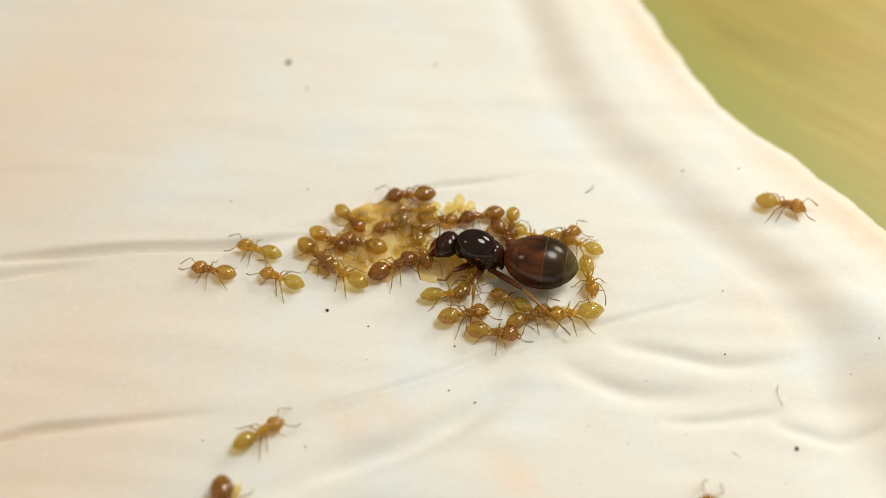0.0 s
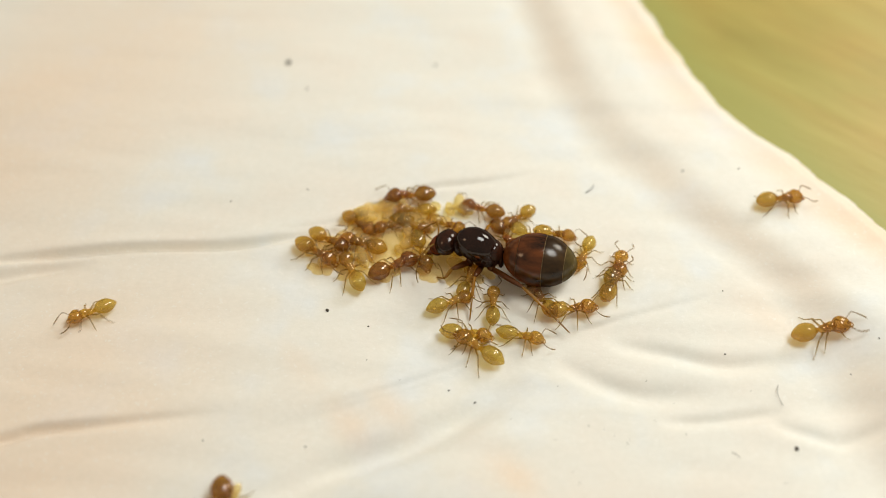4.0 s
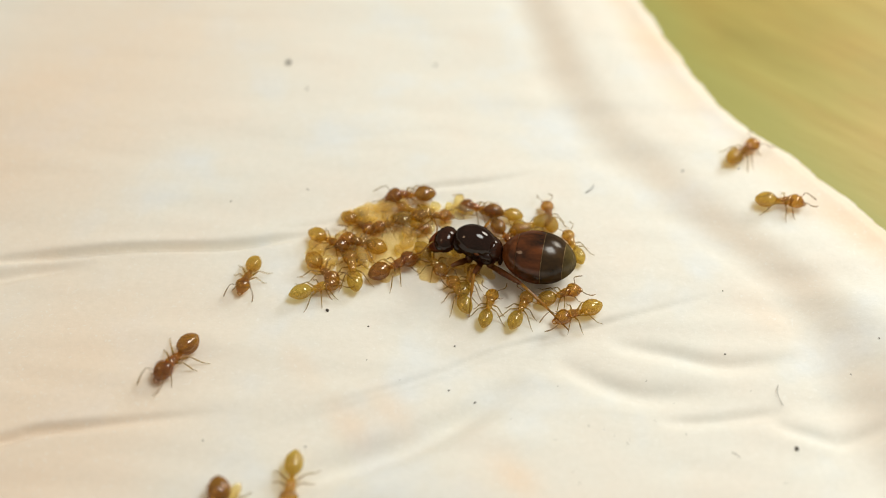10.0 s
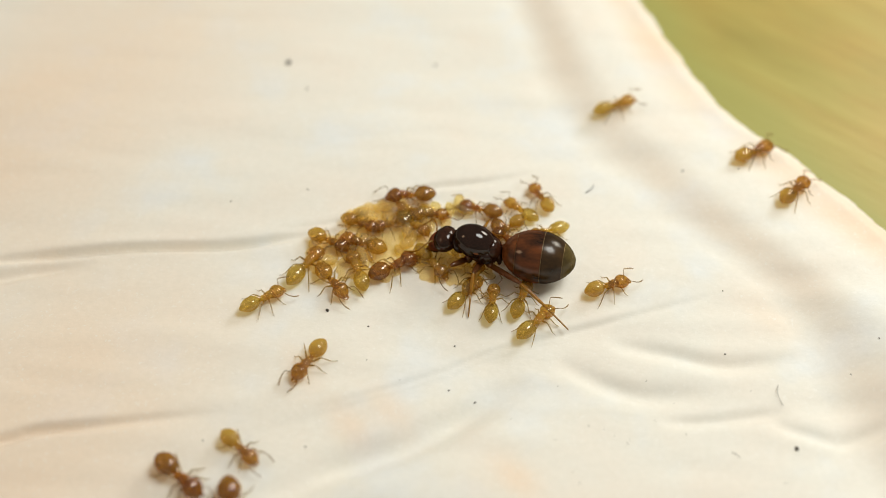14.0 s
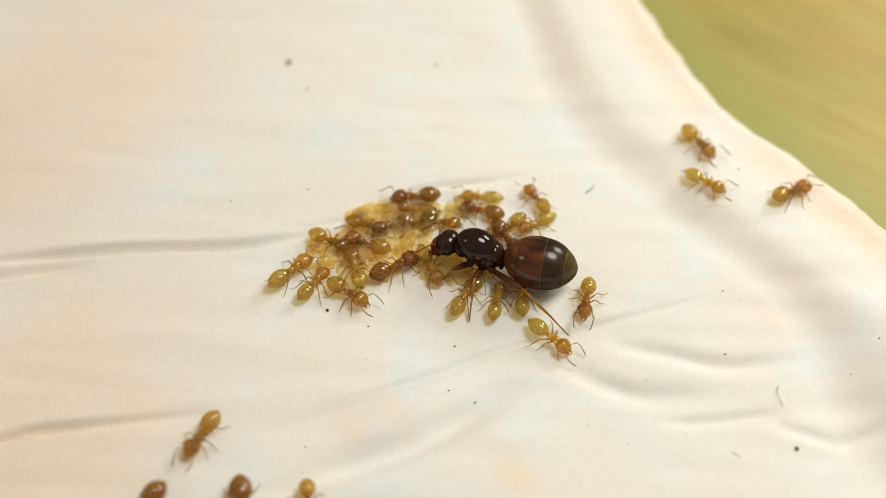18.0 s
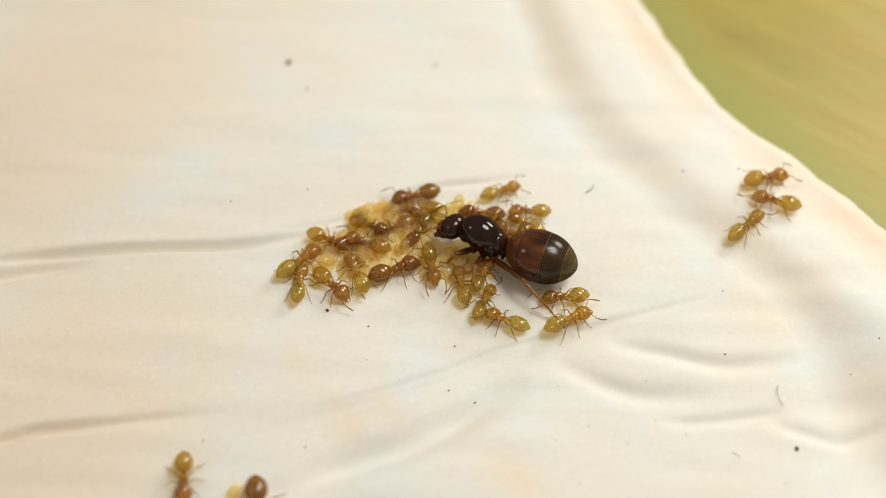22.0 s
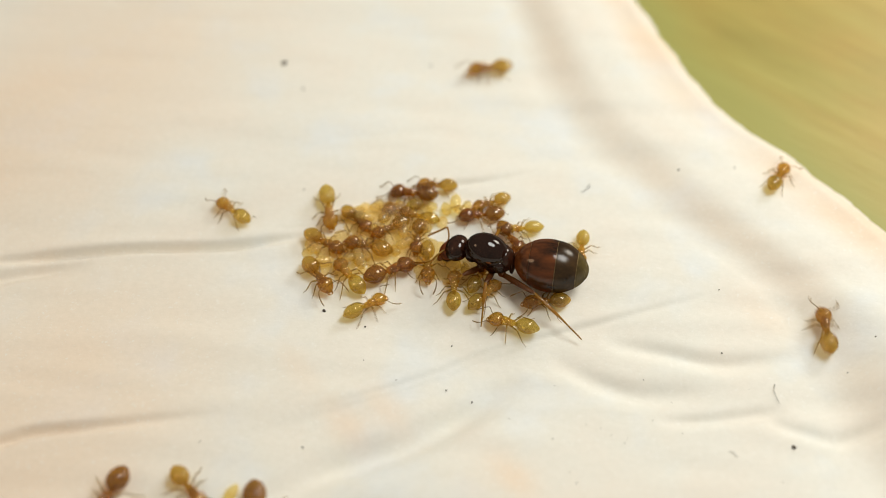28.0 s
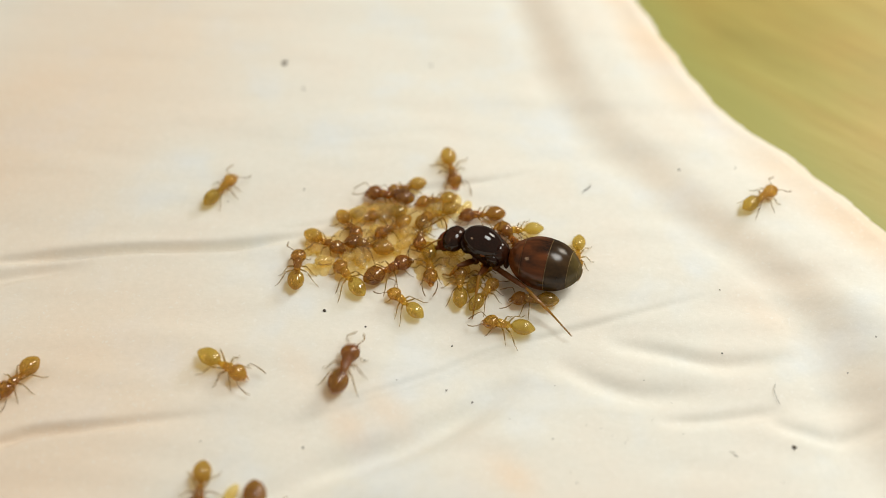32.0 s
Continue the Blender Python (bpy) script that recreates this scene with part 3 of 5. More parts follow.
def brood():
    rnd = random.Random(5)
    shapes = [larva_mesh(0.95, 0.28, 0.9, 1), larva_mesh(0.7, 0.25, 1.3, 2), larva_mesh(1.10, 0.32, 0.7, 3)]
    made = []
    # heaps: middle, half widths, how many larvae
    for cx, cy, ax, ay, n in ((-5.0, -0.3, 2.1, 1.1, 8), (-2.5, 1.0, 1.9, 1.3, 8), (0.5, -1.0, 1.4, 0.7, 5), (-1.9, 2.5, 1.8, 0.7, 4), (1.0, 2.6, 0.8, 0.5, 4), (-3.9, 2.2, 1.0, 0.6, 5)):
        for k in range(n):
            a, q = rnd.uniform(0, 6.28), math.sqrt(rnd.random())
            x, y = cx + ax * q * math.cos(a), cy + ay * q * math.sin(a)
            i = rnd.randrange(3)
            m = pose(x * MM, y * MM, (ground(x, y) + rnd.uniform(-0.04, 0.10) + (0.12 if q < 0.6 else 0.0)) * MM, rnd.uniform(-25, 25), rnd.uniform(-12, 12), rnd.uniform(0, 360))
            if shapes[i] is not None and isinstance(shapes[i], bmesh.types.BMesh):
                ob = part("larva", shapes[i], LARVA)
                shapes[i] = ob
                tagged(ob, "plump cream-white ant larva in the brood pile", "larva", "larvae in the brood pile")
                ob.matrix_basis = m
            else:
                copy_thing(shapes[i], m)
    # one larva beside the big worker at the sheet's front
    for x, y, a in ((-9.85, -14.75, 60),):
        copy_thing(shapes[0], pose(x * MM, y * MM, ground(x, y) * MM, 0, 0, a))
    # eggs and small brood, a soft heap under the larvae, too many to count;
    #     its thin wide margin stands in for golden light falling through the ants
    gx, gy = np.meshgrid(np.linspace(-8.2, 3.4, 210), np.linspace(-3.6, 4.0, 150))
    lump = np.zeros(gx.shape)
    for k in range(260):
        cx, cy, ax, ay = ((-4.7, -0.3, 2.9, 1.9), (-2.4, 1.0, 2.8, 2.0), (0.7, -1.0, 2.4, 1.3), (-2.8, 2.3, 2.4, 1.0))[k % 4]
        a, q = rnd.uniform(0, 6.28), rnd.random() ** 0.55
        x, y, turn = cx + ax * q * math.cos(a), cy + ay * q * math.sin(a), rnd.uniform(0, 3.14)
        size = rnd.uniform(0.8, 1.4) * (1.05 - 0.35 * q)
        p = ((gx - x) * math.cos(turn) + (gy - y) * math.sin(turn)) / (0.50 * size)
        r = ((gy - y) * math.cos(turn) - (gx - x) * math.sin(turn)) / (0.36 * size)
        lump += (np.sqrt(np.clip(1 - p * p - r * r, 0, 1)) * size * (0.48 - 0.24 * q)) ** 4
    lump = lump ** 0.25
    z = paper_z(gx.ravel(), gy.ravel()).reshape(gx.shape) + lump - 0.03
    verts = np.stack([gx.ravel(), gy.ravel(), z.ravel()], 1) * MM
    n = gx.shape[1]
    full = lump > 0.0
    faces, used = [], {}
    for j in range(gx.shape[0] - 1):
        for i in range(n - 1):
            if full[j:j + 2, i:i + 2].any():
                faces.append([used.setdefault(v, len(used)) for v in (j * n + i, j * n + i + 1, (j + 1) * n + i + 1, (j + 1) * n + i)])
    ob = mesh_ob("egg_heap", [tuple(verts[v]) for v in used], faces, EGG)
    tagged(ob, "soft heap of honey-cream eggs, spread wide to stand in for golden light through the ants", "eggs", kind="stuff")


brood()


# ---- crumbs and loose fibres on the paper ----
def crumb(x, y, size, seed):
    rnd = random.Random(seed)
    bm = bmesh.new()
    bmesh.ops.create_icosphere(bm, subdivisions=2, radius=size)
    for v in bm.verts:
        v.co *= rnd.uniform(0.72, 1.25)
        v.co.z *= 0.6
        v.co.x *= 1.25
    ob = part("dirt_crumb", bm, DIRT)
    tagged(ob, "tiny dark crumb of dirt lying on the paper", "crumb", "crumbs on the paper")
    ob.matrix_basis = pose(x * MM, y * MM, (ground(x, y) + size * 0.3) * MM, 0, 0, rnd.uniform(0, 360))


for k, (x, y, size) in enumerate(((-6.1, -4.1, 0.11), (0.6, -6.3, 0.06), (0.3, -8.9, 0.065), (1.6, -9.4, 0.065), (-9.6, 14.7, 0.20), (14.5, -6.8, 0.06), (17.2, -12.3, 0.13),
                                  (20.6, -8.2, 0.045), (-6.7, -12.2, 0.065), (-3.9, -5.1, 0.065), (-7.7, 4.3, 0.06), (-0.5, 14.6, 0.09), (-12.0, 3.5, 0.05), (-11.7, -11.9, 0.04),
                                  (13.7, 5.3, 0.07), (16.9, 5.4, 0.06), (14.9, -2.9, 0.05), (22.2, -6.5, 0.05), (-3.9, -7.2, 0.035), (-8.3, 12.4, 0.09), (5.8, -8.6, 0.03),
                                  (9.0, -12.0, 0.035), (7.2, -11.0, 0.03), (-2.2, -8.4, 0.03), (11.6, -9.6, 0.03), (14.9, -2.9, 0.03), (10.3, -8.4, 0.035), (11.9, -11.5, 0.03), (5.5, -11.8, 0.04), (7.9, -11.2, 0.03), (6.5, -14.2, 0.04), (8.4, -11.6, 0.025), (9.1, -11.8, 0.025), (22.2, -6.5, 0.05), (16.3, -14.2, 0.035), (6.2, -13.6, 0.03), (10.5, -10.7, 0.025), (3.4, -10.6, 0.03), (15.5, -9.0, 0.025))):
    crumb(x, y, size * 0.72, k)


def fibre(points, radius, label):
    at = points[0]
    bm = tube([(x - at[0], y - at[1], ground(x, y) + h - ground(*at[:2])) for x, y, h in (curve_at(points, k / 10) for k in range(11))], [radius] * 11, 5)
    ob = part("loose_fibre", bm, FIBRE)
    ob.matrix_basis = pose(at[0] * MM, at[1] * MM, ground(*at[:2]) * MM)
    tagged(ob, label, "fibre", "fibres on the paper")


fibre([(16.9, -8.7, 0.05), (16.75, -9.2, 0.15), (16.95, -9.8, 0.05)], 0.012, "short grey hair standing on the creased paper")
fibre([(8.1, 4.0, 0.04), (8.45, 4.3, 0.08), (8.6, 4.6, 0.04)], 0.026, "short dark fibre on the white paper")
fibre([(14.0, -12.5, 0.03), (14.2, -12.6, 0.05), (14.35, -12.85, 0.03)], 0.010, "curled grey fibre on the creased paper")


# ---- movement ----
keyed_templates = set()
GAIT = {"front_leg": 0.0, "middle_leg": math.pi, "hind_leg": 0.0}


def gait(ob, size, rows):
    """Swings the legs and feelers of a walker by the way that it has gone."""
    ts = [r[0] for r in rows]
    way = [0.0]
    for a, b in zip(rows, rows[1:]):
        way.append(way[-1] + math.hypot(b[1] - a[1], b[2] - a[2]) + abs(b[3] - a[3]) * 0.008)
    times = [0.0]
    for a, b, d in zip(rows, rows[1:], np.diff(way)):
        n = max(1, min(int(d / 0.75), int((b[0] - a[0]) / 0.16)))
        times += [a[0] + (b[0] - a[0]) * (k + 1) / n for k in range(n)]
    seed = random.uniform(0, 6)
    for p in ob.children:
        kind = p.name.split(".")[0]
        side = 1 if p.location.y > 0 else -1
        base = p.location.copy()
        if kind in GAIT:
            turn = [14 * math.sin(2 * math.pi * np.interp(t, ts, way) / (1.7 * size) + GAIT[kind] + (0 if side > 0 else math.pi) + seed) for t in times]
        elif kind == "antenna":
            turn = [16 * math.sin(1.7 * t + seed + side) + 10 * math.sin(4.1 * t + 2 * seed * side) for t in times]
        else:
            continue
        walk(p, [(t, Matrix.Translation(base) @ pose(0, 0, 0, 0, 0, a)) for t, a in zip(times, turn)])


def ant(template, size, lift, rows):
    """One worker: the template itself for the first, a copy for the others; keyed along its way."""
    m = placed(*rows[0][1:], lift)
    if template.name in keyed_templates:
        ob = copy_thing(template, m)
        for o in (ob, *ob.children_recursive):
            o.animation_data_clear()
    else:
        ob = template
        keyed_templates.add(template.name)
    ob.scale = (size, size, size)
    walk(ob, [(t, placed(x, y, a, lift)) for t, x, y, a in rows])
    gait(ob, size, rows)
    return ob


def motions():
    way = ((0, 3.29, -1.72, 168), (3, 3.25, -1.61, 168), (6, 3.26, -1.50, 168), (13, 3.18, -1.35, 168), (17, 3.22, -1.35, 169), (18, 3.28, -1.71, 166), (19, 3.25, -1.44, 163), (20, 3.28, -1.25, 162), (21, 3.31, -1.16, 161), (22, 3.39, -1.01, 159), (23, 3.30, -1.16, 164), (23.5, 3.38, -1.11, 162), (24, 3.33, -1.25, 162), (25, 3.34, -1.62, 165), (25.5, 3.38, -1.80, 165), (27.5, 3.83, -1.97, 168), (28, 3.97, -1.99, 169), (28.5, 3.97, -2.03, 170), (29, 4.00, -1.66, 159), (29.5, 3.92, -1.56, 158), (31, 3.84, -1.65, 159), (32, 3.71, -1.66, 162))
    walk(queen, [(t, placed(x, y, a)) for t, x, y, a in way])
    # her feet stay where they stand while she turns; her feelers sway
    for p in queen.children:
        kind, base = p.name.split(".")[0], p.location.copy()
        side = 1 if base.y > -0.0005 else -1
        if kind in GAIT:
            walk(p, [(t, Matrix.Translation(base) @ pose(0, 0, 0, 0, 0, 0.5 * (168 - a))) for t, x, y, a in way])
        elif kind == "antenna":
            walk(p, [(t, Matrix.Translation(base) @ pose(0, 0, 0, 0, 0, 9 * math.sin(1.3 * t + side) + 6 * math.sin(2.9 * t + 2 * side))) for t in np.linspace(0, 32, 65)])
    ant(pale_worker, 0.93, 0.00, ((0, -8.97, -11.76, 35), (0.5, -7.33, -9.42, 61), (1, -6.69, -8.85, 40), (1.5, -5.68, -9.64, -4), (2, -3.80, -9.39, 12), (2.5, -1.80, -7.00, 50), (3, -0.52, -5.94, 28), (3.5, 1.15, -5.41, 31), (4.1, 1.22, -6.01, -25), (4.4, 0.84, -6.52, -81), (4.7, 0.47, -7.03, -137), (5.5, -3.44, -10.07, -140), (6, -6.30, -9.26, -209), (6.5, -10.92, -7.31, -210), (7, -13.98, -6.96, -171), (7.5, -13.86, -6.66, -217), (8, -12.66, -4.66, -277), (8.5, -10.99, -2.63, -291), (9, -10.68, -2.29, -287), (9.5, -8.09, -2.77, -348), (10, -6.80, -3.01, -342), (10.5, -6.80, -3.33, -363), (11, -3.98, -5.72, -395), (11.5, -0.84, -6.96, -361), (12, -0.01, -7.01, -356), (12.5, 2.06, -6.38, -342), (13, 3.96, -5.76, -336), (13.5, 4.83, -5.25, -324), (14, 4.83, -5.12, -315), (14.5, 5.25, -4.96, -316), (16.5, 5.73, -5.24, -347), (17, 5.77, -5.28, -349), (18, 5.45, -5.89, -400), (19, 5.75, -5.06, -335), (19.5, 6.26, -5.06, -342), (20, 7.79, -5.02, -356), (20.5, 7.63, -4.92, -351), (21, 7.34, -5.08, -352), (21.5, 6.72, -4.92, -335), (22, 6.52, -4.99, -335), (23, 6.30, -4.78, -312), (23.5, 6.43, -4.91, -320), (23.75, 6.17, -4.90, -268), (24, 5.91, -4.89, -216), (24.5, 5.46, -5.02, -182), (25, 4.95, -5.17, -178), (25.5, 4.55, -5.03, -180), (27.5, 4.10, -5.23, -193), (28, 3.82, -5.23, -197), (28.5, 3.78, -5.23, -198), (29, 3.70, -5.35, -190), (29.5, 3.61, -5.46, -187), (30, 3.68, -5.27, -200), (30.5, 3.72, -5.43, -186), (31, 3.57, -5.41, -185), (32, 3.55, -5.33, -193)))
    ant(pale_worker, 0.89, 0.00, ((0, -8.59, -2.31, 157), (0.5, -7.66, -2.32, 120), (0.75, -7.41, -2.56, 80), (1, -7.16, -2.80, 39), (1.5, -5.50, -3.43, -3), (2, -1.60, -3.77, 6), (2.5, 0.59, -4.33, -7), (3, 0.70, -4.24, 17), (3.5, 0.30, -4.08, 21), (5.5, 0.81, -3.49, 41), (6, 0.69, -3.74, 63), (6.5, 0.76, -3.48, 65), (7, 0.85, -3.17, 68), (7.5, 1.16, -2.89, 70), (8, 1.33, -2.51, 74), (9, 1.39, -2.40, 81), (9.5, 1.08, -2.68, 89), (10, 0.87, -3.36, 112), (10.5, -0.12, -4.12, 164), (11, -1.27, -3.78, 138), (11.5, -1.18, -4.16, 85), (12, -0.70, -3.91, 39), (12.5, 0.22, -3.75, 29), (13, 0.73, -3.67, 30), (13.5, 1.08, -3.40, 44), (14, 1.18, -3.29, 48), (14.5, 1.15, -3.40, 47), (16.5, 0.88, -3.54, 36), (17, 0.83, -3.26, 54), (18, 1.12, -3.53, 62), (19, 1.08, -3.38, 68), (20, 1.05, -3.28, 74), (20.5, 1.08, -3.01, 89), (21, 1.11, -2.97, 91), (22, 1.00, -2.76, 100), (23, 0.82, -2.51, 101), (24, 0.78, -2.44, 96), (25, 0.86, -2.44, 97), (25.5, 0.78, -2.53, 98), (27.5, 0.76, -3.21, 88), (28, 0.76, -3.09, 88), (29, 0.94, -2.94, 86), (32, 1.06, -2.89, 89)))
    ant(amber_worker, 0.87, 0.00, ((0, -12.26, -1.79, 167), (0.5, -13.21, -1.74, 191), (1, -15.03, -1.37, 160), (1.5, -16.50, -1.29, 177), (2, -19.14, -1.17, 169), (2.5, -21.67, -2.13, 201), (3, -24.24, -3.16, 192), (3.6, -26.81, -3.80, 200), (4.4, -27.88, -5.26, 255), (4.8, -27.78, -5.36, 324), (5.2, -27.68, -5.46, 392), (6, -24.84, -3.48, 375), (6.5, -21.81, -3.42, 378), (7, -16.84, -1.30, 388), (7.5, -14.58, -0.60, 374), (8, -12.33, -0.65, 365), (8.5, -10.41, -0.25, 370), (9, -8.81, -0.11, 358), (9.5, -8.97, -0.44, 334), (9.75, -9.68, -1.22, 293), (10, -10.39, -1.99, 253), (10.5, -11.78, -5.53, 254), (11, -11.30, -9.69, 277), (11.5, -10.35, -12.32, 284), (12, -10.31, -12.44, 282), (12.5, -10.25, -12.71, 284), (13, -10.34, -12.71, 279), (13.5, -10.23, -12.54, 286), (14, -9.86, -12.45, 317), (14.5, -9.59, -12.20, 334), (16.5, -6.73, -14.12, 300), (17, -6.35, -15.65, 277), (18, -6.36, -15.24, 276), (19, -6.22, -15.98, 265), (19.5, -5.81, -16.90, 274), (32, -5.81, -16.90, 274)))
    ant(pale_worker, 0.88, 0.00, ((0, -10.00, -0.33, 162), (0.5, -11.01, -0.13, 162), (1, -11.60, -0.46, 185), (1.5, -11.67, -0.65, 195), (2, -12.15, -1.07, 206), (2.5, -13.98, -2.26, 206), (3, -16.21, -2.95, 186), (3.5, -16.93, -3.56, 205), (4.5, -20.76, -5.79, 207), (5.2, -24.16, -7.30, 203), (7, -26.09, -7.04, 220), (8, -26.50, -7.11, 140), (9, -26.92, -7.19, 60), (11, -26.77, -7.21, 9), (12, -23.06, -6.86, 9), (12.5, -19.52, -8.68, -27), (13, -15.65, -7.27, 36), (13.5, -10.89, -4.06, 28), (14, -9.52, -3.65, 32), (14.5, -7.62, -3.75, 9), (16.5, -7.51, -3.18, 49), (17, -7.00, -2.80, 54), (18, -6.90, -2.64, 57), (19, -6.73, -2.89, 52), (19.5, -6.58, -2.89, 47), (20, -7.15, -2.93, 71), (20.5, -7.17, -2.66, 74), (21, -7.52, -2.60, 77), (21.5, -7.66, -2.53, 78), (22, -7.63, -2.61, 86), (23, -7.41, -2.85, 71), (23.5, -7.36, -2.14, 72), (24, -7.49, -1.36, 57), (24.5, -8.11, -1.20, 101), (25, -9.40, 0.41, 131), (25.5, -11.01, 1.90, 127), (27.5, -11.18, 2.65, 108), (28, -11.49, 2.47, 140), (28.5, -12.56, 2.80, 123), (29, -13.16, 2.20, 190), (29.5, -13.93, -0.78, 267), (30, -14.05, -1.84, 239), (30.5, -14.62, -1.07, 186), (31, -15.22, -0.18, 115), (31.5, -13.74, 1.54, 46), (32, -12.38, 4.00, 53)))
    ant(amber_worker, 1.06, 0.00, ((0, 11.93, -16.52, 68), (0.5, 12.85, -13.76, 59), (1, 14.13, -11.47, 52), (1.5, 15.83, -9.94, 36), (2, 18.72, -7.92, 44), (2.5, 19.58, -6.54, 55), (3, 19.50, -6.27, 60), (3.5, 19.46, -5.90, 72), (4, 19.56, -5.75, 6), (4.5, 19.67, -5.60, -60), (5.5, 18.94, -9.10, -84), (6, 16.04, -11.99, -115), (6.5, 16.39, -12.96, -84), (7, 16.40, -16.22, -79), (7.6, 16.74, -18.92, -83), (32, 16.74, -18.92, -83)))
    ant(pale_worker, 0.86, 0.00, ((0, 0.09, -3.34, 5), (0.25, -0.51, -3.81, -36), (0.5, -1.11, -4.28, -78), (1, -1.21, -5.41, -90), (1.5, 0.82, -5.90, -26), (2, 1.80, -5.81, -6), (2.5, 3.72, -5.72, 20), (3, 3.72, -5.73, 10), (3.5, 3.95, -5.92, -20), (5.5, 4.00, -4.97, 38), (6, 4.84, -4.70, 31), (6.5, 3.74, -5.26, 53), (7, 3.21, -5.30, 70), (7.5, 3.20, -5.15, 80), (8, 3.46, -4.87, 68), (8.5, 3.85, -4.19, 81), (9, 3.91, -4.17, 85), (9.5, 3.88, -3.99, 88), (10, 4.07, -4.32, 64), (10.5, 4.56, -3.84, 43), (11, 4.89, -3.68, 22), (11.5, 5.39, -3.46, -2), (12, 5.54, -3.34, 6), (12.5, 4.80, -3.46, 17), (13, 4.20, -3.44, 70), (13.5, 4.17, -3.49, 78), (14, 4.15, -3.64, 70), (14.5, 4.26, -3.75, 84), (16.5, 4.20, -3.46, 88), (18, 4.15, -3.44, 91), (19, 4.12, -3.54, 95), (20, 4.13, -4.03, 85), (20.5, 4.20, -4.07, 94), (21, 3.97, -4.44, 105), (21.5, 4.05, -4.66, 107), (22, 3.33, -4.96, 155), (23, 2.94, -4.62, 153), (23.5, 3.93, -4.59, 131), (24, 3.31, -4.16, 139), (24.5, 1.50, -5.63, 207), (25, -1.82, -4.05, 135), (25.5, -4.64, -3.62, 159), (26.5, -5.55, -4.20, 113), (27.5, -6.46, -4.78, 66), (28, -3.90, -4.12, 29), (28.5, -2.18, -4.03, 21), (29, -1.29, -3.59, 52), (29.5, -0.99, -3.77, 36), (30, 0.37, -5.00, -13), (30.5, -0.18, -4.40, 24), (31, -1.15, -4.19, 91), (31.5, -1.39, -3.76, 112), (32, -1.83, -3.91, 136)))
    ant(amber_worker, 0.94, 0.00, ((0, 1.03, -4.63, 11), (0.5, 1.63, -4.96, 8), (1, 2.33, -5.11, -27), (1.5, 2.49, -5.01, -13), (2, 2.72, -4.79, 11), (2.5, 3.84, -5.25, -8), (3, 5.19, -4.69, 22), (3.5, 6.43, -4.41, 3), (5.5, 7.02, -3.67, 39), (6, 7.85, -3.07, 44), (6.5, 7.56, -3.18, 36), (7, 7.68, -3.50, 25), (7.5, 6.81, -3.79, 74), (8, 7.04, -3.95, 111), (8.5, 7.23, -4.00, 115), (9, 7.45, -3.92, 131), (9.5, 7.34, -4.33, 184), (10, 7.11, -4.55, 201), (10.5, 6.43, -4.85, 204), (11, 5.05, -5.06, 195), (11.5, 3.02, -5.92, 200), (12, 0.21, -5.64, 157), (12.5, -2.74, -5.81, 181), (13, -4.45, -5.15, 176), (13.5, -6.59, -6.26, 219), (14, -6.74, -7.48, 238), (14.5, -7.84, -7.19, 199), (15.5, -9.89, -9.69, 211), (16.5, -11.45, -11.52, 258), (17, -11.49, -12.06, 248), (18, -11.65, -11.71, 242), (19, -12.62, -12.14, 224), (19.5, -13.10, -11.59, 202), (20, -14.21, -11.97, 210), (20.5, -14.52, -12.06, 204), (21, -14.43, -12.06, 206), (21.5, -13.17, -12.71, 257), (22, -12.28, -14.05, 277), (23, -11.64, -14.39, 313), (24, -11.87, -14.41, 299), (24.5, -11.99, -14.41, 299), (25, -11.93, -14.40, 279), (25.5, -11.98, -14.70, 278), (27.5, -11.78, -14.50, 308), (28, -11.90, -14.53, 309), (28.5, -11.74, -14.54, 304), (29, -11.86, -14.48, 288), (29.5, -11.74, -14.56, 290), (30, -11.58, -14.50, 327), (30.5, -11.34, -14.63, 342), (31, -11.32, -14.54, 326), (31.5, -11.37, -14.57, 306), (32, -11.32, -14.51, 269)))
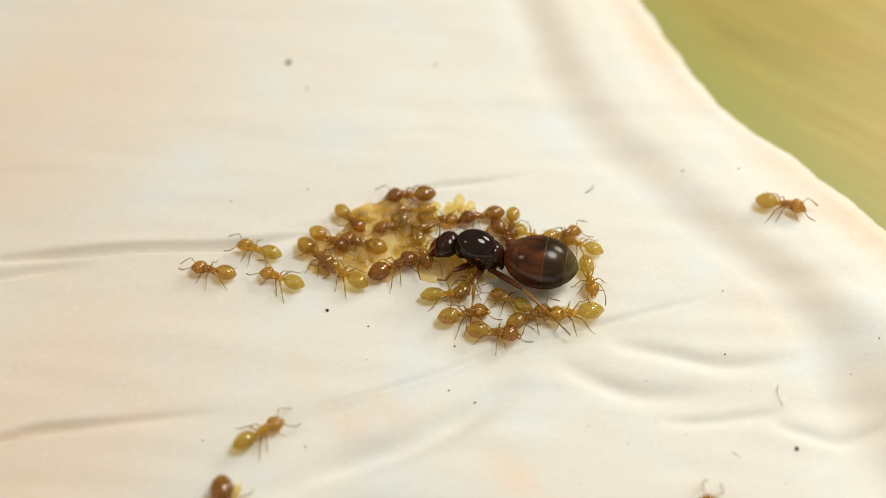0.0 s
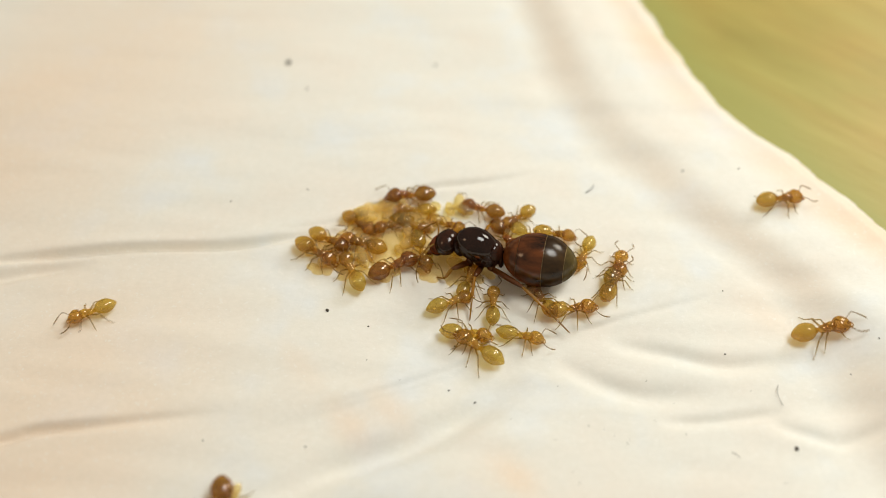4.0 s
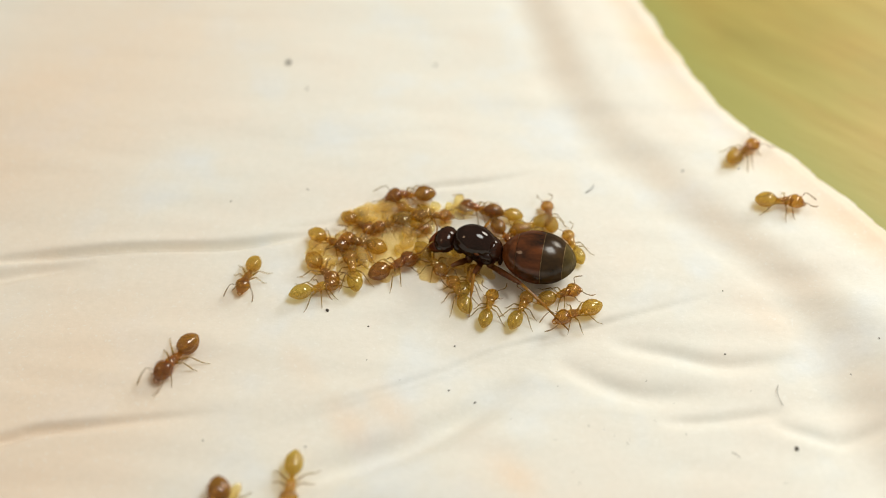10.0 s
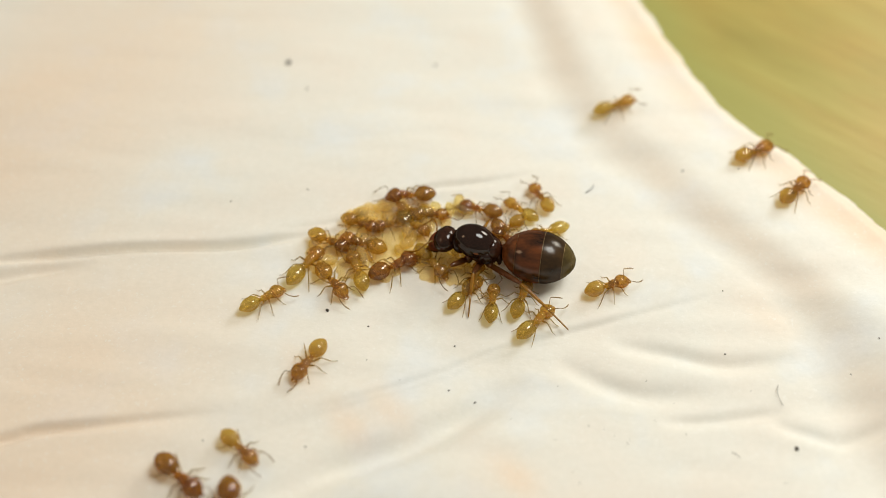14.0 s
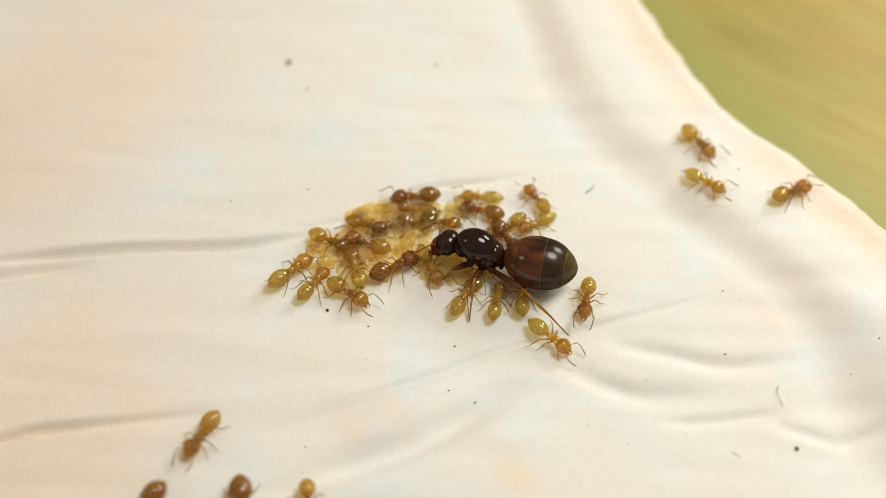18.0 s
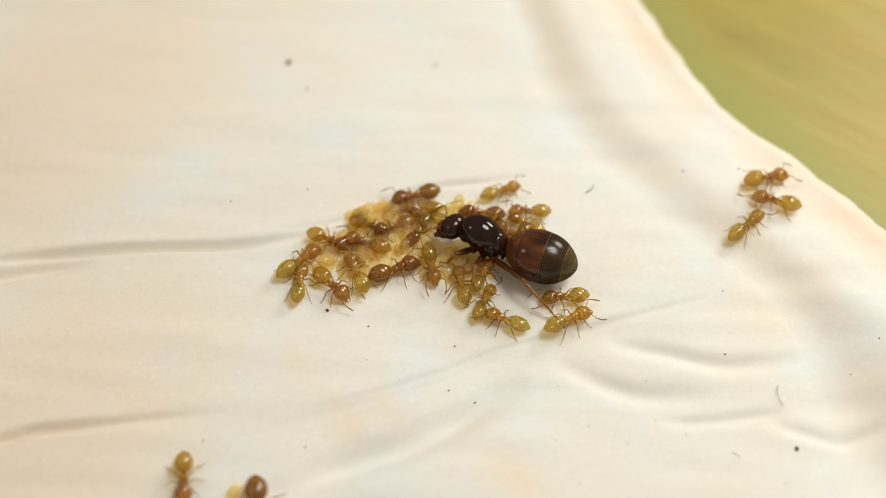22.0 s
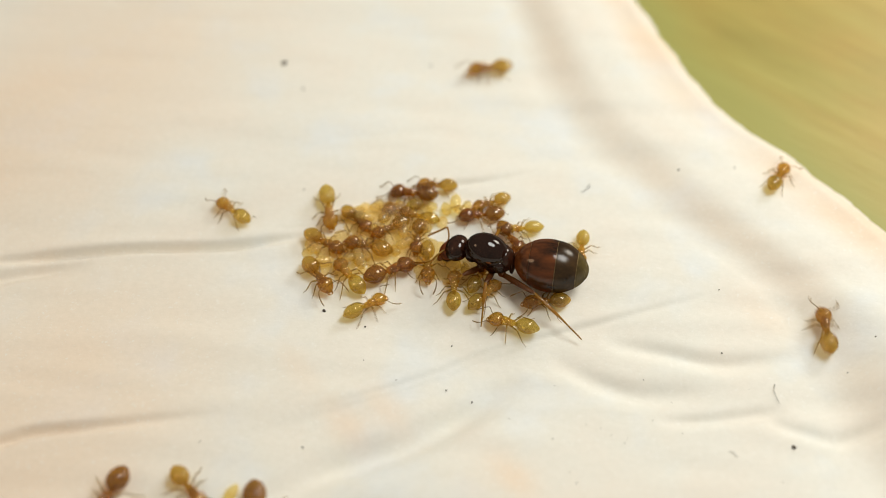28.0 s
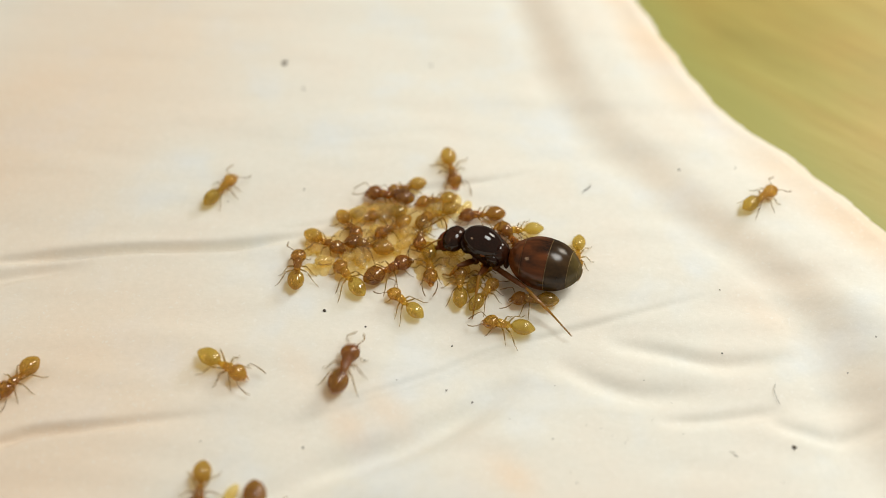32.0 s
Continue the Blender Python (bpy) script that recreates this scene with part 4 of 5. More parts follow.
    ant(amber_worker, 0.96, 0.00, ((0, 2.54, -5.73, -9), (0.5, 4.00, -5.53, 24), (1, 4.71, -5.32, 8), (1.5, 4.92, -5.00, 24), (2, 5.35, -5.12, 17), (2.5, 8.28, -4.25, 21), (3, 9.23, -3.85, 30), (3.5, 8.72, -3.51, 49), (4.5, 9.34, -1.68, 75), (5.5, 9.32, 0.02, 97), (6, 9.03, 1.06, 96), (6.5, 8.95, 2.86, 68), (7, 9.66, 3.63, 47), (7.5, 11.08, 4.03, 36), (8, 13.53, 4.74, 36), (8.5, 14.81, 5.22, 35), (9, 15.42, 5.56, 37), (9.5, 16.85, 6.14, 41), (10, 17.17, 6.33, 41), (11, 17.29, 6.34, 40), (11.5, 17.39, 6.15, 40), (12, 17.22, 6.47, 50), (12.5, 17.59, 6.76, 48), (13, 17.65, 6.95, 50), (13.5, 17.76, 6.88, 44), (14, 17.81, 6.39, 29), (14.5, 18.53, 6.69, 27), (14.85, 18.10, 7.30, 81), (15.2, 17.40, 8.10, 135), (15.9, 16.10, 8.70, 172), (16.2, 15.79, 8.88, 240), (16.5, 15.30, 7.68, 308), (17, 14.87, 7.92, 330), (18, 14.69, 7.12, 302), (19, 14.14, 4.64, 286), (19.5, 14.71, 2.19, 317), (20, 15.54, 2.41, 334), (20.5, 17.29, 2.32, 345), (21, 17.13, 2.75, 373), (21.5, 19.14, 3.75, 391), (22, 18.08, 4.20, 377), (22.5, 19.77, 2.89, 373), (23, 21.74, 1.67, 369), (23.5, 22.57, 1.61, 386), (24, 22.03, 1.14, 389), (24.25, 21.36, 0.23, 346), (24.5, 20.69, -0.68, 303), (25, 23.25, -2.86, 312), (25.25, 21.95, -3.13, 260), (25.5, 20.65, -3.40, 209), (26.5, 15.69, -6.64, 219), (27, 15.98, -8.54, 267), (27.5, 16.26, -10.44, 316), (27.75, 18.07, -8.16, 383), (28, 19.88, -5.89, 450), (28.5, 14.58, 0.24, 515), (29, 8.60, 0.04, 533), (29.5, 8.03, 2.07, 489), (30, 3.34, 3.64, 516), (30.5, 2.42, 4.73, 502), (31, -1.18, 7.01, 517), (31.25, -0.47, 6.38, 570), (31.5, 0.25, 5.75, 623), (32, 0.63, 5.62, 642)))
    ant(amber_worker, 0.88, 0.00, ((0, 4.45, -4.78, 24), (0.5, 5.25, -4.80, 34), (1, 6.26, -3.87, 28), (1.5, 6.50, -3.64, 28), (2, 5.97, -3.74, 43), (2.25, 5.76, -3.80, 85), (2.5, 5.54, -3.86, 126), (3, 5.44, -3.77, 128), (3.5, 5.37, -3.77, 121), (5.5, 4.93, -3.62, 126), (6.5, 5.12, -3.63, 140), (7, 5.16, -3.55, 142), (8, 5.33, -3.63, 128), (8.5, 5.65, -4.04, 106), (9, 5.63, -3.88, 94), (9.5, 5.78, -3.75, 75), (10, 6.09, -3.47, 21), (10.5, 6.66, -3.44, 20), (11, 7.33, -3.39, 14), (11.5, 7.57, -3.18, 24), (12, 7.81, -3.33, 4), (12.5, 8.46, -3.15, 13), (13, 9.03, -3.09, 14), (13.5, 8.96, -3.11, 9), (14, 8.68, -2.91, 18), (14.5, 8.46, -2.83, 28), (15.5, 7.98, -3.27, -40), (16.5, 7.50, -3.71, -109), (17, 7.44, -3.53, -111), (18, 7.58, -3.57, -101), (19, 7.72, -3.05, -130), (19.5, 7.71, -3.22, -142), (20, 7.43, -3.21, -162), (20.5, 6.97, -3.38, -174), (21, 6.80, -3.56, -174), (21.5, 6.53, -3.63, -168), (22, 6.49, -3.54, -175), (23, 6.08, -3.50, -187), (23.5, 5.89, -3.50, -187), (24, 5.94, -3.43, -184), (25, 5.62, -3.50, -187), (25.5, 5.74, -3.50, -187), (27.5, 5.77, -3.85, -183), (28, 5.65, -3.88, -176), (28.5, 5.32, -3.90, -180), (29, 5.15, -3.91, -183), (30, 5.05, -3.90, -185), (32, 5.01, -3.77, -184)))
    ant(pale_worker, 1.02, 0.00, ((0, 6.89, -4.61, -174), (0.5, 6.70, -5.13, -119), (1, 6.77, -5.17, -142), (1.5, 6.73, -5.22, -151), (2, 6.53, -5.81, -137), (2.5, 5.11, -6.66, -168), (3, 4.23, -6.63, -197), (3.5, 2.84, -6.49, -211), (4.4, 1.17, -6.90, -215), (5.5, -1.06, -7.91, -148), (6, -2.94, -8.04, -165), (6.5, -6.13, -9.86, -132), (7, -6.32, -11.43, -91), (7.5, -6.23, -11.61, -92), (8, -6.38, -11.88, -88), (8.5, -7.49, -13.31, -102), (9, -7.05, -14.14, -88), (9.5, -7.01, -14.17, -90), (10, -7.17, -14.13, -94), (10.5, -7.04, -13.44, -88), (11, -7.08, -11.44, -161), (11.5, -8.40, -10.04, -231), (12, -10.25, -8.09, -230), (12.5, -11.44, -5.88, -243), (13, -8.60, -3.22, -306), (13.5, -7.68, -2.04, -304), (14, -7.41, -1.48, -304), (14.5, -7.23, -1.68, -313), (16.5, -7.12, -1.34, -315), (17, -7.06, -1.33, -321), (18, -8.19, -1.86, -315), (19, -7.38, -1.43, -328), (19.5, -6.81, -1.25, -326), (20, -6.80, -1.07, -338), (20.5, -7.17, -1.17, -345), (21, -7.42, -1.31, -358), (21.5, -7.79, -1.17, -319), (22, -7.79, -1.19, -316), (23, -8.22, -1.04, -308), (23.5, -8.34, -0.10, -269), (24, -7.38, 1.13, -314), (24.5, -5.56, 3.05, -314), (25, -4.19, 4.67, -311), (25.5, -4.26, 5.74, -268), (26.5, -5.41, 4.76, -198), (27.5, -6.55, 3.78, -127), (28, -6.20, 2.73, -81), (28.5, -7.03, 1.97, -122), (29, -9.20, -0.28, -136), (29.5, -12.23, -2.98, -154), (30, -14.49, -4.40, -153), (30.5, -16.21, -3.46, -201), (31, -16.50, -6.04, -143), (31.25, -15.05, -6.01, -87), (31.5, -13.59, -5.99, -31), (32, -11.00, -7.81, -32)))
    ant(dark_worker, 0.97, 0.00, ((0, -1.75, 3.44, -177), (14, -1.75, 3.44, -177), (17, -1.61, 3.35, -170), (18, -1.49, 3.34, -174), (19, -1.44, 3.39, -171), (20, -1.41, 3.39, -171), (21, -1.36, 3.35, -169), (21.5, -1.49, 3.38, -163), (22, -1.46, 3.44, -165), (23, -1.33, 3.39, -171), (23.5, -0.97, 3.55, -178), (24, -1.03, 3.47, -170), (24.5, -0.81, 3.64, -172), (25, -0.89, 3.63, -178), (25.5, -0.88, 3.83, -187), (27.5, -1.23, 3.67, -193), (28, -1.34, 3.65, -192), (28.5, -1.38, 3.64, -192), (29, -1.55, 3.50, -194), (30, -1.62, 3.79, -179), (31, -1.95, 3.44, -182), (31.5, -2.32, 3.39, -186), (32, -2.75, 3.39, -192)))
    ant(pale_worker, 0.82, 0.00, ((0, -1.56, 2.40, -179), (6, -1.56, 2.40, -184), (11, -1.60, 2.34, -197), (16.5, -1.59, 2.40, -192), (19, -1.23, 2.42, -191), (22, -1.13, 2.54, -182), (23, -1.31, 2.48, -185), (24, -1.54, 2.37, -170), (24.5, -1.91, 2.64, -177), (25, -1.97, 2.61, -195), (25.5, -2.16, 2.67, -198), (27.5, -2.05, 2.55, -208), (28, -2.00, 2.66, -173), (29, -2.05, 2.66, -173), (31, -2.71, 2.32, -165), (32, -2.99, 2.14, -169)))
    ant(amber_worker, 0.82, 0.00, ((0, -5.19, 1.87, -47), (0.5, -4.88, 1.76, -43), (1, -4.71, 1.69, -43), (3, -4.66, 1.63, -40), (6, -4.73, 1.59, -40), (13, -4.65, 1.59, -30), (16.5, -4.43, 1.44, -18), (19, -4.26, 1.40, -19), (22, -4.16, 1.38, -21), (23, -4.01, 1.41, -21), (25, -3.91, 1.35, -19), (25.5, -3.96, 1.41, -22), (27.5, -4.33, 1.60, -40), (28, -4.62, 1.86, -46), (28.5, -4.76, 1.69, -67), (29, -4.93, 1.77, -68), (29.5, -4.96, 1.86, -57), (30, -4.80, 1.78, -45), (31, -4.91, 1.75, -45), (32, -5.03, 1.52, -56)))
    ant(amber_worker, 0.82, 0.00, ((0, -2.60, 1.28, -172), (3, -2.66, 1.40, -164), (7, -2.73, 1.46, -160), (13, -2.77, 1.46, -163), (19, -2.65, 1.45, -160), (22, -2.61, 1.34, -159), (25, -2.57, 1.36, -157), (28, -2.66, 1.23, -151), (32, -2.53, 1.27, -147)))
    ant(amber_worker, 0.82, 0.00, ((0, -0.31, 1.74, -8), (1, -0.28, 1.70, -13), (1.5, -0.14, 1.55, -36), (2, -0.00, 1.57, -31), (3, 0.31, 1.40, -46), (3.5, 0.37, 1.25, -47), (4.5, -0.31, 1.57, 29), (5.5, -0.99, 1.89, 105), (6, -1.03, 1.89, 104), (6.5, -0.97, 1.89, 97), (6.75, -0.89, 1.84, 51), (7, -0.81, 1.80, 5), (8, -0.74, 1.83, -15), (9, -0.58, 1.81, -14), (10, -0.66, 1.93, -0), (11, -0.72, 1.93, -23), (12, -0.46, 1.92, -14), (13, -0.83, 1.95, -6), (13.5, -0.66, 2.14, 9), (14, -0.85, 2.03, -1), (14.5, -0.93, 2.01, -22), (16.5, -0.56, 2.17, 18), (17, -0.66, 1.96, -5), (18, -0.17, 1.54, -11), (19, -0.13, 1.67, -31), (20, -0.95, 1.76, -23), (20.5, -1.04, 1.67, -99), (21, -1.36, 1.51, -101), (22, -1.24, 1.12, -118), (23, -1.18, 0.85, -113), (24, -1.59, 0.52, -104), (25, -1.36, 0.41, -111), (27.5, -1.37, 0.41, -97), (28, -1.19, 0.60, -95), (30, -1.08, 0.70, -96), (32, -1.04, 0.89, -95)))
    ant(dark_worker, 0.89, 0.00, ((0, 2.19, 1.91, -168), (1, 2.33, 2.17, -185), (2, 2.24, 2.38, -199), (6, 2.26, 2.38, -197), (13, 2.10, 2.37, -194), (17, 2.21, 2.26, -199), (19, 2.19, 2.19, -192), (20, 2.17, 2.08, -191), (22, 2.22, 2.08, -187), (24, 2.28, 2.00, -185), (25, 2.30, 2.06, -193), (25.5, 2.38, 2.08, -188), (27.5, 2.36, 1.94, -176), (32, 2.39, 1.94, -176)))
    ant(amber_worker, 0.82, 0.00, ((0, 3.81, 1.37, -96), (0.5, 3.82, 1.56, -86), (1, 4.94, 1.70, -31), (1.5, 5.30, 1.67, -9), (2, 5.50, 1.59, -8), (2.5, 5.56, 1.59, -22), (3, 5.78, 1.61, -17), (3.25, 5.23, 1.75, -83), (3.5, 4.68, 1.90, -148), (5.5, 3.83, 1.39, -117), (6, 4.00, 1.49, -133), (7, 4.12, 2.05, -193), (8, 4.10, 1.99, -203), (9, 3.58, 2.05, -198), (11, 3.27, 2.09, -191), (11.5, 3.38, 2.07, -198), (12, 3.86, 1.92, -195), (12.5, 3.82, 1.48, -131), (13, 3.64, 1.34, -131), (14, 3.60, 1.09, -142), (17, 3.72, 1.32, -133), (19, 3.63, 1.05, -153), (22, 3.97, 0.73, -161), (22.75, 4.43, 0.65, -95), (23.5, 4.89, 0.57, -29), (24, 6.33, 0.57, 11), (24.5, 6.85, 1.15, 42), (24.75, 5.86, 1.95, 91), (25, 4.88, 2.76, 140), (25.5, 3.35, 3.43, 171), (27.5, 3.00, 2.70, 206), (28, 2.92, 2.92, 203), (28.5, 2.93, 3.21, 180), (29, 2.72, 3.17, 178), (29.5, 1.92, 3.25, 165), (30, 0.90, 3.32, 194), (30.5, 0.58, 2.85, 210), (31, 0.65, 3.20, 195), (31.5, 0.52, 3.59, 169), (32, -0.14, 3.14, 190)))
    ant(amber_worker, 0.82, 0.00, ((0, 6.41, 0.54, 17), (2, 6.46, 0.63, -9), (3, 6.25, 0.56, -18), (5.5, 5.88, 1.01, 21), (6, 5.75, 1.18, 37), (6.5, 5.56, 1.37, 61), (7, 5.87, 1.70, 87), (7.5, 5.79, 1.76, 70), (8, 5.96, 1.86, 68), (8.5, 5.96, 1.91, 79), (9, 5.96, 1.75, 95), (11, 5.83, 1.94, 97), (11.5, 6.14, 2.06, 96), (12, 5.98, 2.25, 88), (12.5, 5.91, 2.44, 97), (13, 5.64, 2.49, 96), (13.5, 5.45, 3.07, 127), (14, 5.55, 3.24, 117), (14.5, 5.58, 3.40, 111), (16.5, 5.17, 3.19, 124), (17, 5.16, 3.34, 122), (18, 5.29, 3.15, 120), (19, 5.06, 2.91, 159), (19.5, 4.85, 2.69, 170), (20, 4.72, 2.62, 167), (20.5, 4.78, 2.85, 161), (21, 4.84, 2.60, 164), (21.5, 5.04, 2.45, 166), (22, 4.88, 2.29, 178), (23, 5.33, 2.16, 176), (23.5, 5.59, 2.14, 169), (24, 5.05, 2.21, 162), (24.5, 3.83, 2.92, 152), (25, 2.15, 3.45, 154), (25.5, 1.00, 3.97, 143), (27.5, 0.16, 4.30, 166), (28, -0.04, 4.25, 169), (28.5, -0.40, 4.37, 183), (29, -0.52, 4.35, 194), (29.5, -0.51, 4.21, 215), (30, -0.71, 4.23, 217), (31, -1.27, 4.21, 212), (32, -1.84, 4.17, 199)))
    ant(pale_worker, 0.82, 0.00, ((0, 4.69, 0.54, -32), (13, 4.97, 0.62, -50), (13.5, 5.38, 0.71, -106), (14, 5.79, 0.81, -161), (14.5, 5.99, 0.83, -165), (16.5, 6.09, 0.69, -184), (16.75, 5.86, 0.98, -262), (17, 5.63, 1.27, -340), (17.33, 5.48, 1.31, -397), (17.67, 5.34, 1.36, -454), (18, 5.20, 1.40, -511), (18.5, 5.06, 1.45, -552), (19, 4.92, 1.50, -592), (19.5, 5.33, 1.62, -586), (20, 5.20, 1.49, -565), (20.5, 5.07, 1.77, -568), (21, 4.73, 1.48, -562), (21.5, 4.67, 1.48, -562), (22, 4.64, 1.28, -576), (23, 5.00, 1.16, -548), (23.5, 4.78, 1.53, -566), (24, 4.76, 1.16, -547), (24.5, 4.53, 1.34, -568), (25, 4.49, 1.25, -558), (25.5, 4.34, 1.16, -551), (27.5, 4.49, 0.98, -540), (28, 4.51, 0.96, -535), (32, 4.47, 0.85, -535)))
    ant(pale_worker, 0.82, 0.00, ((0, 7.55, -0.11, 156), (0.5, 7.43, -0.07, 153), (1, 7.36, 0.02, 146), (1.5, 7.33, 0.02, 145), (2, 7.68, 0.13, 181), (2.5, 7.94, -0.12, 246), (3, 7.89, -0.33, 227), (3.5, 7.80, -0.52, 230), (4.5, 7.52, -0.81, 272), (5.5, 7.23, -1.10, 314), (7, 7.28, -1.09, 314), (7.5, 7.19, -1.28, 339), (8, 7.14, -1.23, 369), (8.5, 7.35, -0.90, 433), (9, 7.35, -0.64, 436), (9.5, 7.31, -0.42, 461), (10, 7.09, -0.27, 469), (10.5, 7.00, -0.23, 476), (11, 6.97, -0.15, 483), (11.5, 6.72, 0.13, 483), (12, 6.40, 0.74, 496), (12.5, 6.20, 1.38, 485), (13, 6.08, 1.10, 516), (13.5, 5.33, 1.64, 506), (14, 4.37, 2.35, 498), (14.5, 3.13, 3.44, 500), (16.5, 2.40, 3.21, 527), (17, 2.14, 3.35, 528), (18, 2.17, 3.35, 535), (19, 1.81, 3.21, 540), (19.5, 1.38, 3.47, 543), (20, 1.08, 3.98, 501), (20.5, 1.17, 4.06, 496), (21, 0.95, 3.92, 505), (21.5, 2.32, 3.55, 437), (22, 3.24, 3.80, 382), (23, 2.77, 3.55, 338), (23.5, 4.72, 4.33, 374), (24, 7.53, 3.18, 333), (24.5, 8.96, 0.97, 288), (25, 7.89, 0.48, 240), (25.5, 7.49, 0.51, 230), (27.5, 7.67, -0.32, 258), (28, 7.71, -0.38, 260), (29, 7.71, -0.41, 260), (32, 7.45, -0.70, 261)))
    ant(pale_worker, 0.88, 0.00, ((0, 7.78, -2.19, -82), (1, 7.80, -2.16, -84), (2, 8.01, -2.14, -78), (2.5, 8.22, -2.35, -71), (3, 8.72, -2.17, -43), (3.5, 8.98, -1.54, 6), (4, 9.26, -1.72, 64), (4.5, 9.53, -1.90, 122), (5.5, 7.73, -0.91, 127), (6, 7.51, -0.52, 133), (6.5, 7.35, -0.32, 137), (7, 6.86, 0.01, 134), (7.5, 6.09, 0.55, 141), (8, 5.88, 0.79, 166), (9, 4.87, 1.11, 202), (10.5, 4.85, 1.29, 204), (11, 5.29, 1.88, 127), (11.5, 3.98, 3.64, 110), (12, 3.84, 4.86, 86), (12.5, 4.72, 6.15, 73), (13, 4.80, 8.01, 71), (13.5, 7.97, 9.27, 53), (14, 10.26, 10.22, 15), (14.5, 11.49, 10.39, 29), (15.5, 14.36, 8.66, -41), (16.5, 14.56, 4.62, -38), (17, 14.52, 4.11, -83), (18, 14.73, 4.00, -40), (19, 17.11, 2.18, -37), (19.5, 17.29, 0.90, -47), (20, 17.85, -0.53, -41), (20.5, 16.79, -0.82, -95), (21, 17.60, 0.27, -29), (21.5, 17.22, 0.74, 16), (22, 16.66, 1.00, 38), (23, 17.62, 0.25, -0), (23.5, 17.55, 1.16, 41), (24, 18.67, 2.92, 52), (24.5, 19.84, 4.49, 45), (25, 18.81, 3.39, 37), (25.5, 18.36, 2.41, 19), (27.5, 18.93, 3.38, 42), (28, 19.10, 4.25, 58), (28.5, 17.99, 2.72, 42), (29, 17.77, 2.39, 33), (29.5, 17.61, 2.47, 38), (30, 17.76, 2.44, 34), (31, 17.74, 2.33, 31), (32, 17.75, 2.60, 36)))
    ant(amber_worker, 0.95, 0.00, ((0, 18.58, 2.25, -12), (1, 18.51, 2.48, -6), (2, 18.51, 2.63, 10), (3, 18.60, 2.67, 12), (5.5, 18.60, 2.50, 5), (6, 18.68, 2.64, 17), (8, 18.62, 2.46, 3), (9, 18.69, 2.66, 15), (9.5, 18.51, 2.39, -10), (10, 18.57, 2.46, -3), (10.5, 18.69, 2.62, 13), (11, 18.63, 2.44, -4), (11.5, 18.76, 2.21, -20), (12, 18.68, 2.57, 23), (12.5, 19.86, 2.60, 21), (13, 20.62, 4.33, 47), (13.5, 20.85, 5.26, 48), (14, 19.57, 3.27, 46), (14.5, 19.50, 2.99, 39), (16.5, 20.17, 3.87, 39), (17, 21.04, 4.49, 49), (18, 19.37, 3.20, 28), (19, 18.83, 3.94, 26), (19.5, 20.00, 3.24, 51), (19.75, 20.13, 2.20, -23), (20, 20.26, 1.15, -98), (20.5, 19.61, 1.03, -150), (20.75, 20.39, 1.41, -190), (21, 21.16, 1.79, -230), (21.5, 19.55, 2.01, -200), (22, 18.46, 2.45, -196), (22.5, 13.45, 4.14, -203), (22.75, 12.86, 4.06, -128), (23, 12.27, 3.99, -52), (23.25, 10.77, 4.88, -126), (23.5, 9.28, 5.78, -201), (24, 7.89, 7.97, -244), (24.5, 7.62, 8.39, -242), (25, 7.43, 8.73, -261), (25.5, 6.79, 11.07, -257), (27.5, 6.15, 14.38, -206), (28, 3.18, 13.84, -172), (28.5, -3.36, 15.03, -215), (29, -8.77, 15.58, -153), (29.5, -12.45, 10.73, -135), (30, -16.73, 5.56, -119), (30.5, -20.37, 1.00, -139), (31, -20.29, -3.81, -99), (31.5, -20.99, -8.71, -114), (32, -21.11, -8.47, -124)))
    ant(dark_worker, 1.08, 0.00, ((0, -6.64, -19.78, 94), (4.6, -6.46, -18.71, 94), (5.5, -6.54, -16.16, 100), (6, -6.69, -14.70, 125), (6.5, -8.54, -12.90, 137), (7, -8.10, -12.86, 95), (7.5, -7.70, -12.91, 58), (8, -8.41, -12.92, 90), (8.5, -11.07, -8.98, 125), (9, -12.60, -5.70, 105), (9.5, -13.87, -5.31, 136), (9.75, -13.66, -6.35, 186), (10, -13.45, -7.39, 236), (10.5, -13.59, -10.70, 287), (11, -13.06, -14.18, 272), (11.5, -12.98, -14.11, 279), (12, -13.11, -14.11, 268), (12.5, -13.48, -14.12, 251), (13, -13.53, -14.15, 248), (13.5, -12.96, -14.01, 296), (14, -12.57, -14.00, 318), (14.5, -12.79, -14.48, 305), (16.5, -12.84, -14.67, 258), (17, -13.57, -14.93, 201), (18, -14.02, -15.63, 234), (19, -14.84, -17.17, 239), (20.5, -15.18, -18.28, 182), (22, -15.51, -19.38, 126), (24, -15.82, -17.23, 108), (24.5, -16.08, -16.18, 107), (25, -17.76, -12.30, 120), (25.5, -14.44, -9.24, 62), (25.83, -14.51, -9.61, 6), (26.17, -14.58, -9.97, -50), (26.5, -14.65, -10.34, -105), (27.5, -15.64, -14.58, -124), (28, -15.55, -14.92, -113), (28.5, -15.87, -16.41, -107), (29, -14.62, -17.23, -62), (29.5, -13.36, -18.06, -18), (30.5, -7.22, -17.92, 33), (31, -5.39, -16.51, 102), (31.5, -5.69, -13.29, 86), (32, -4.87, -8.17, 73)))
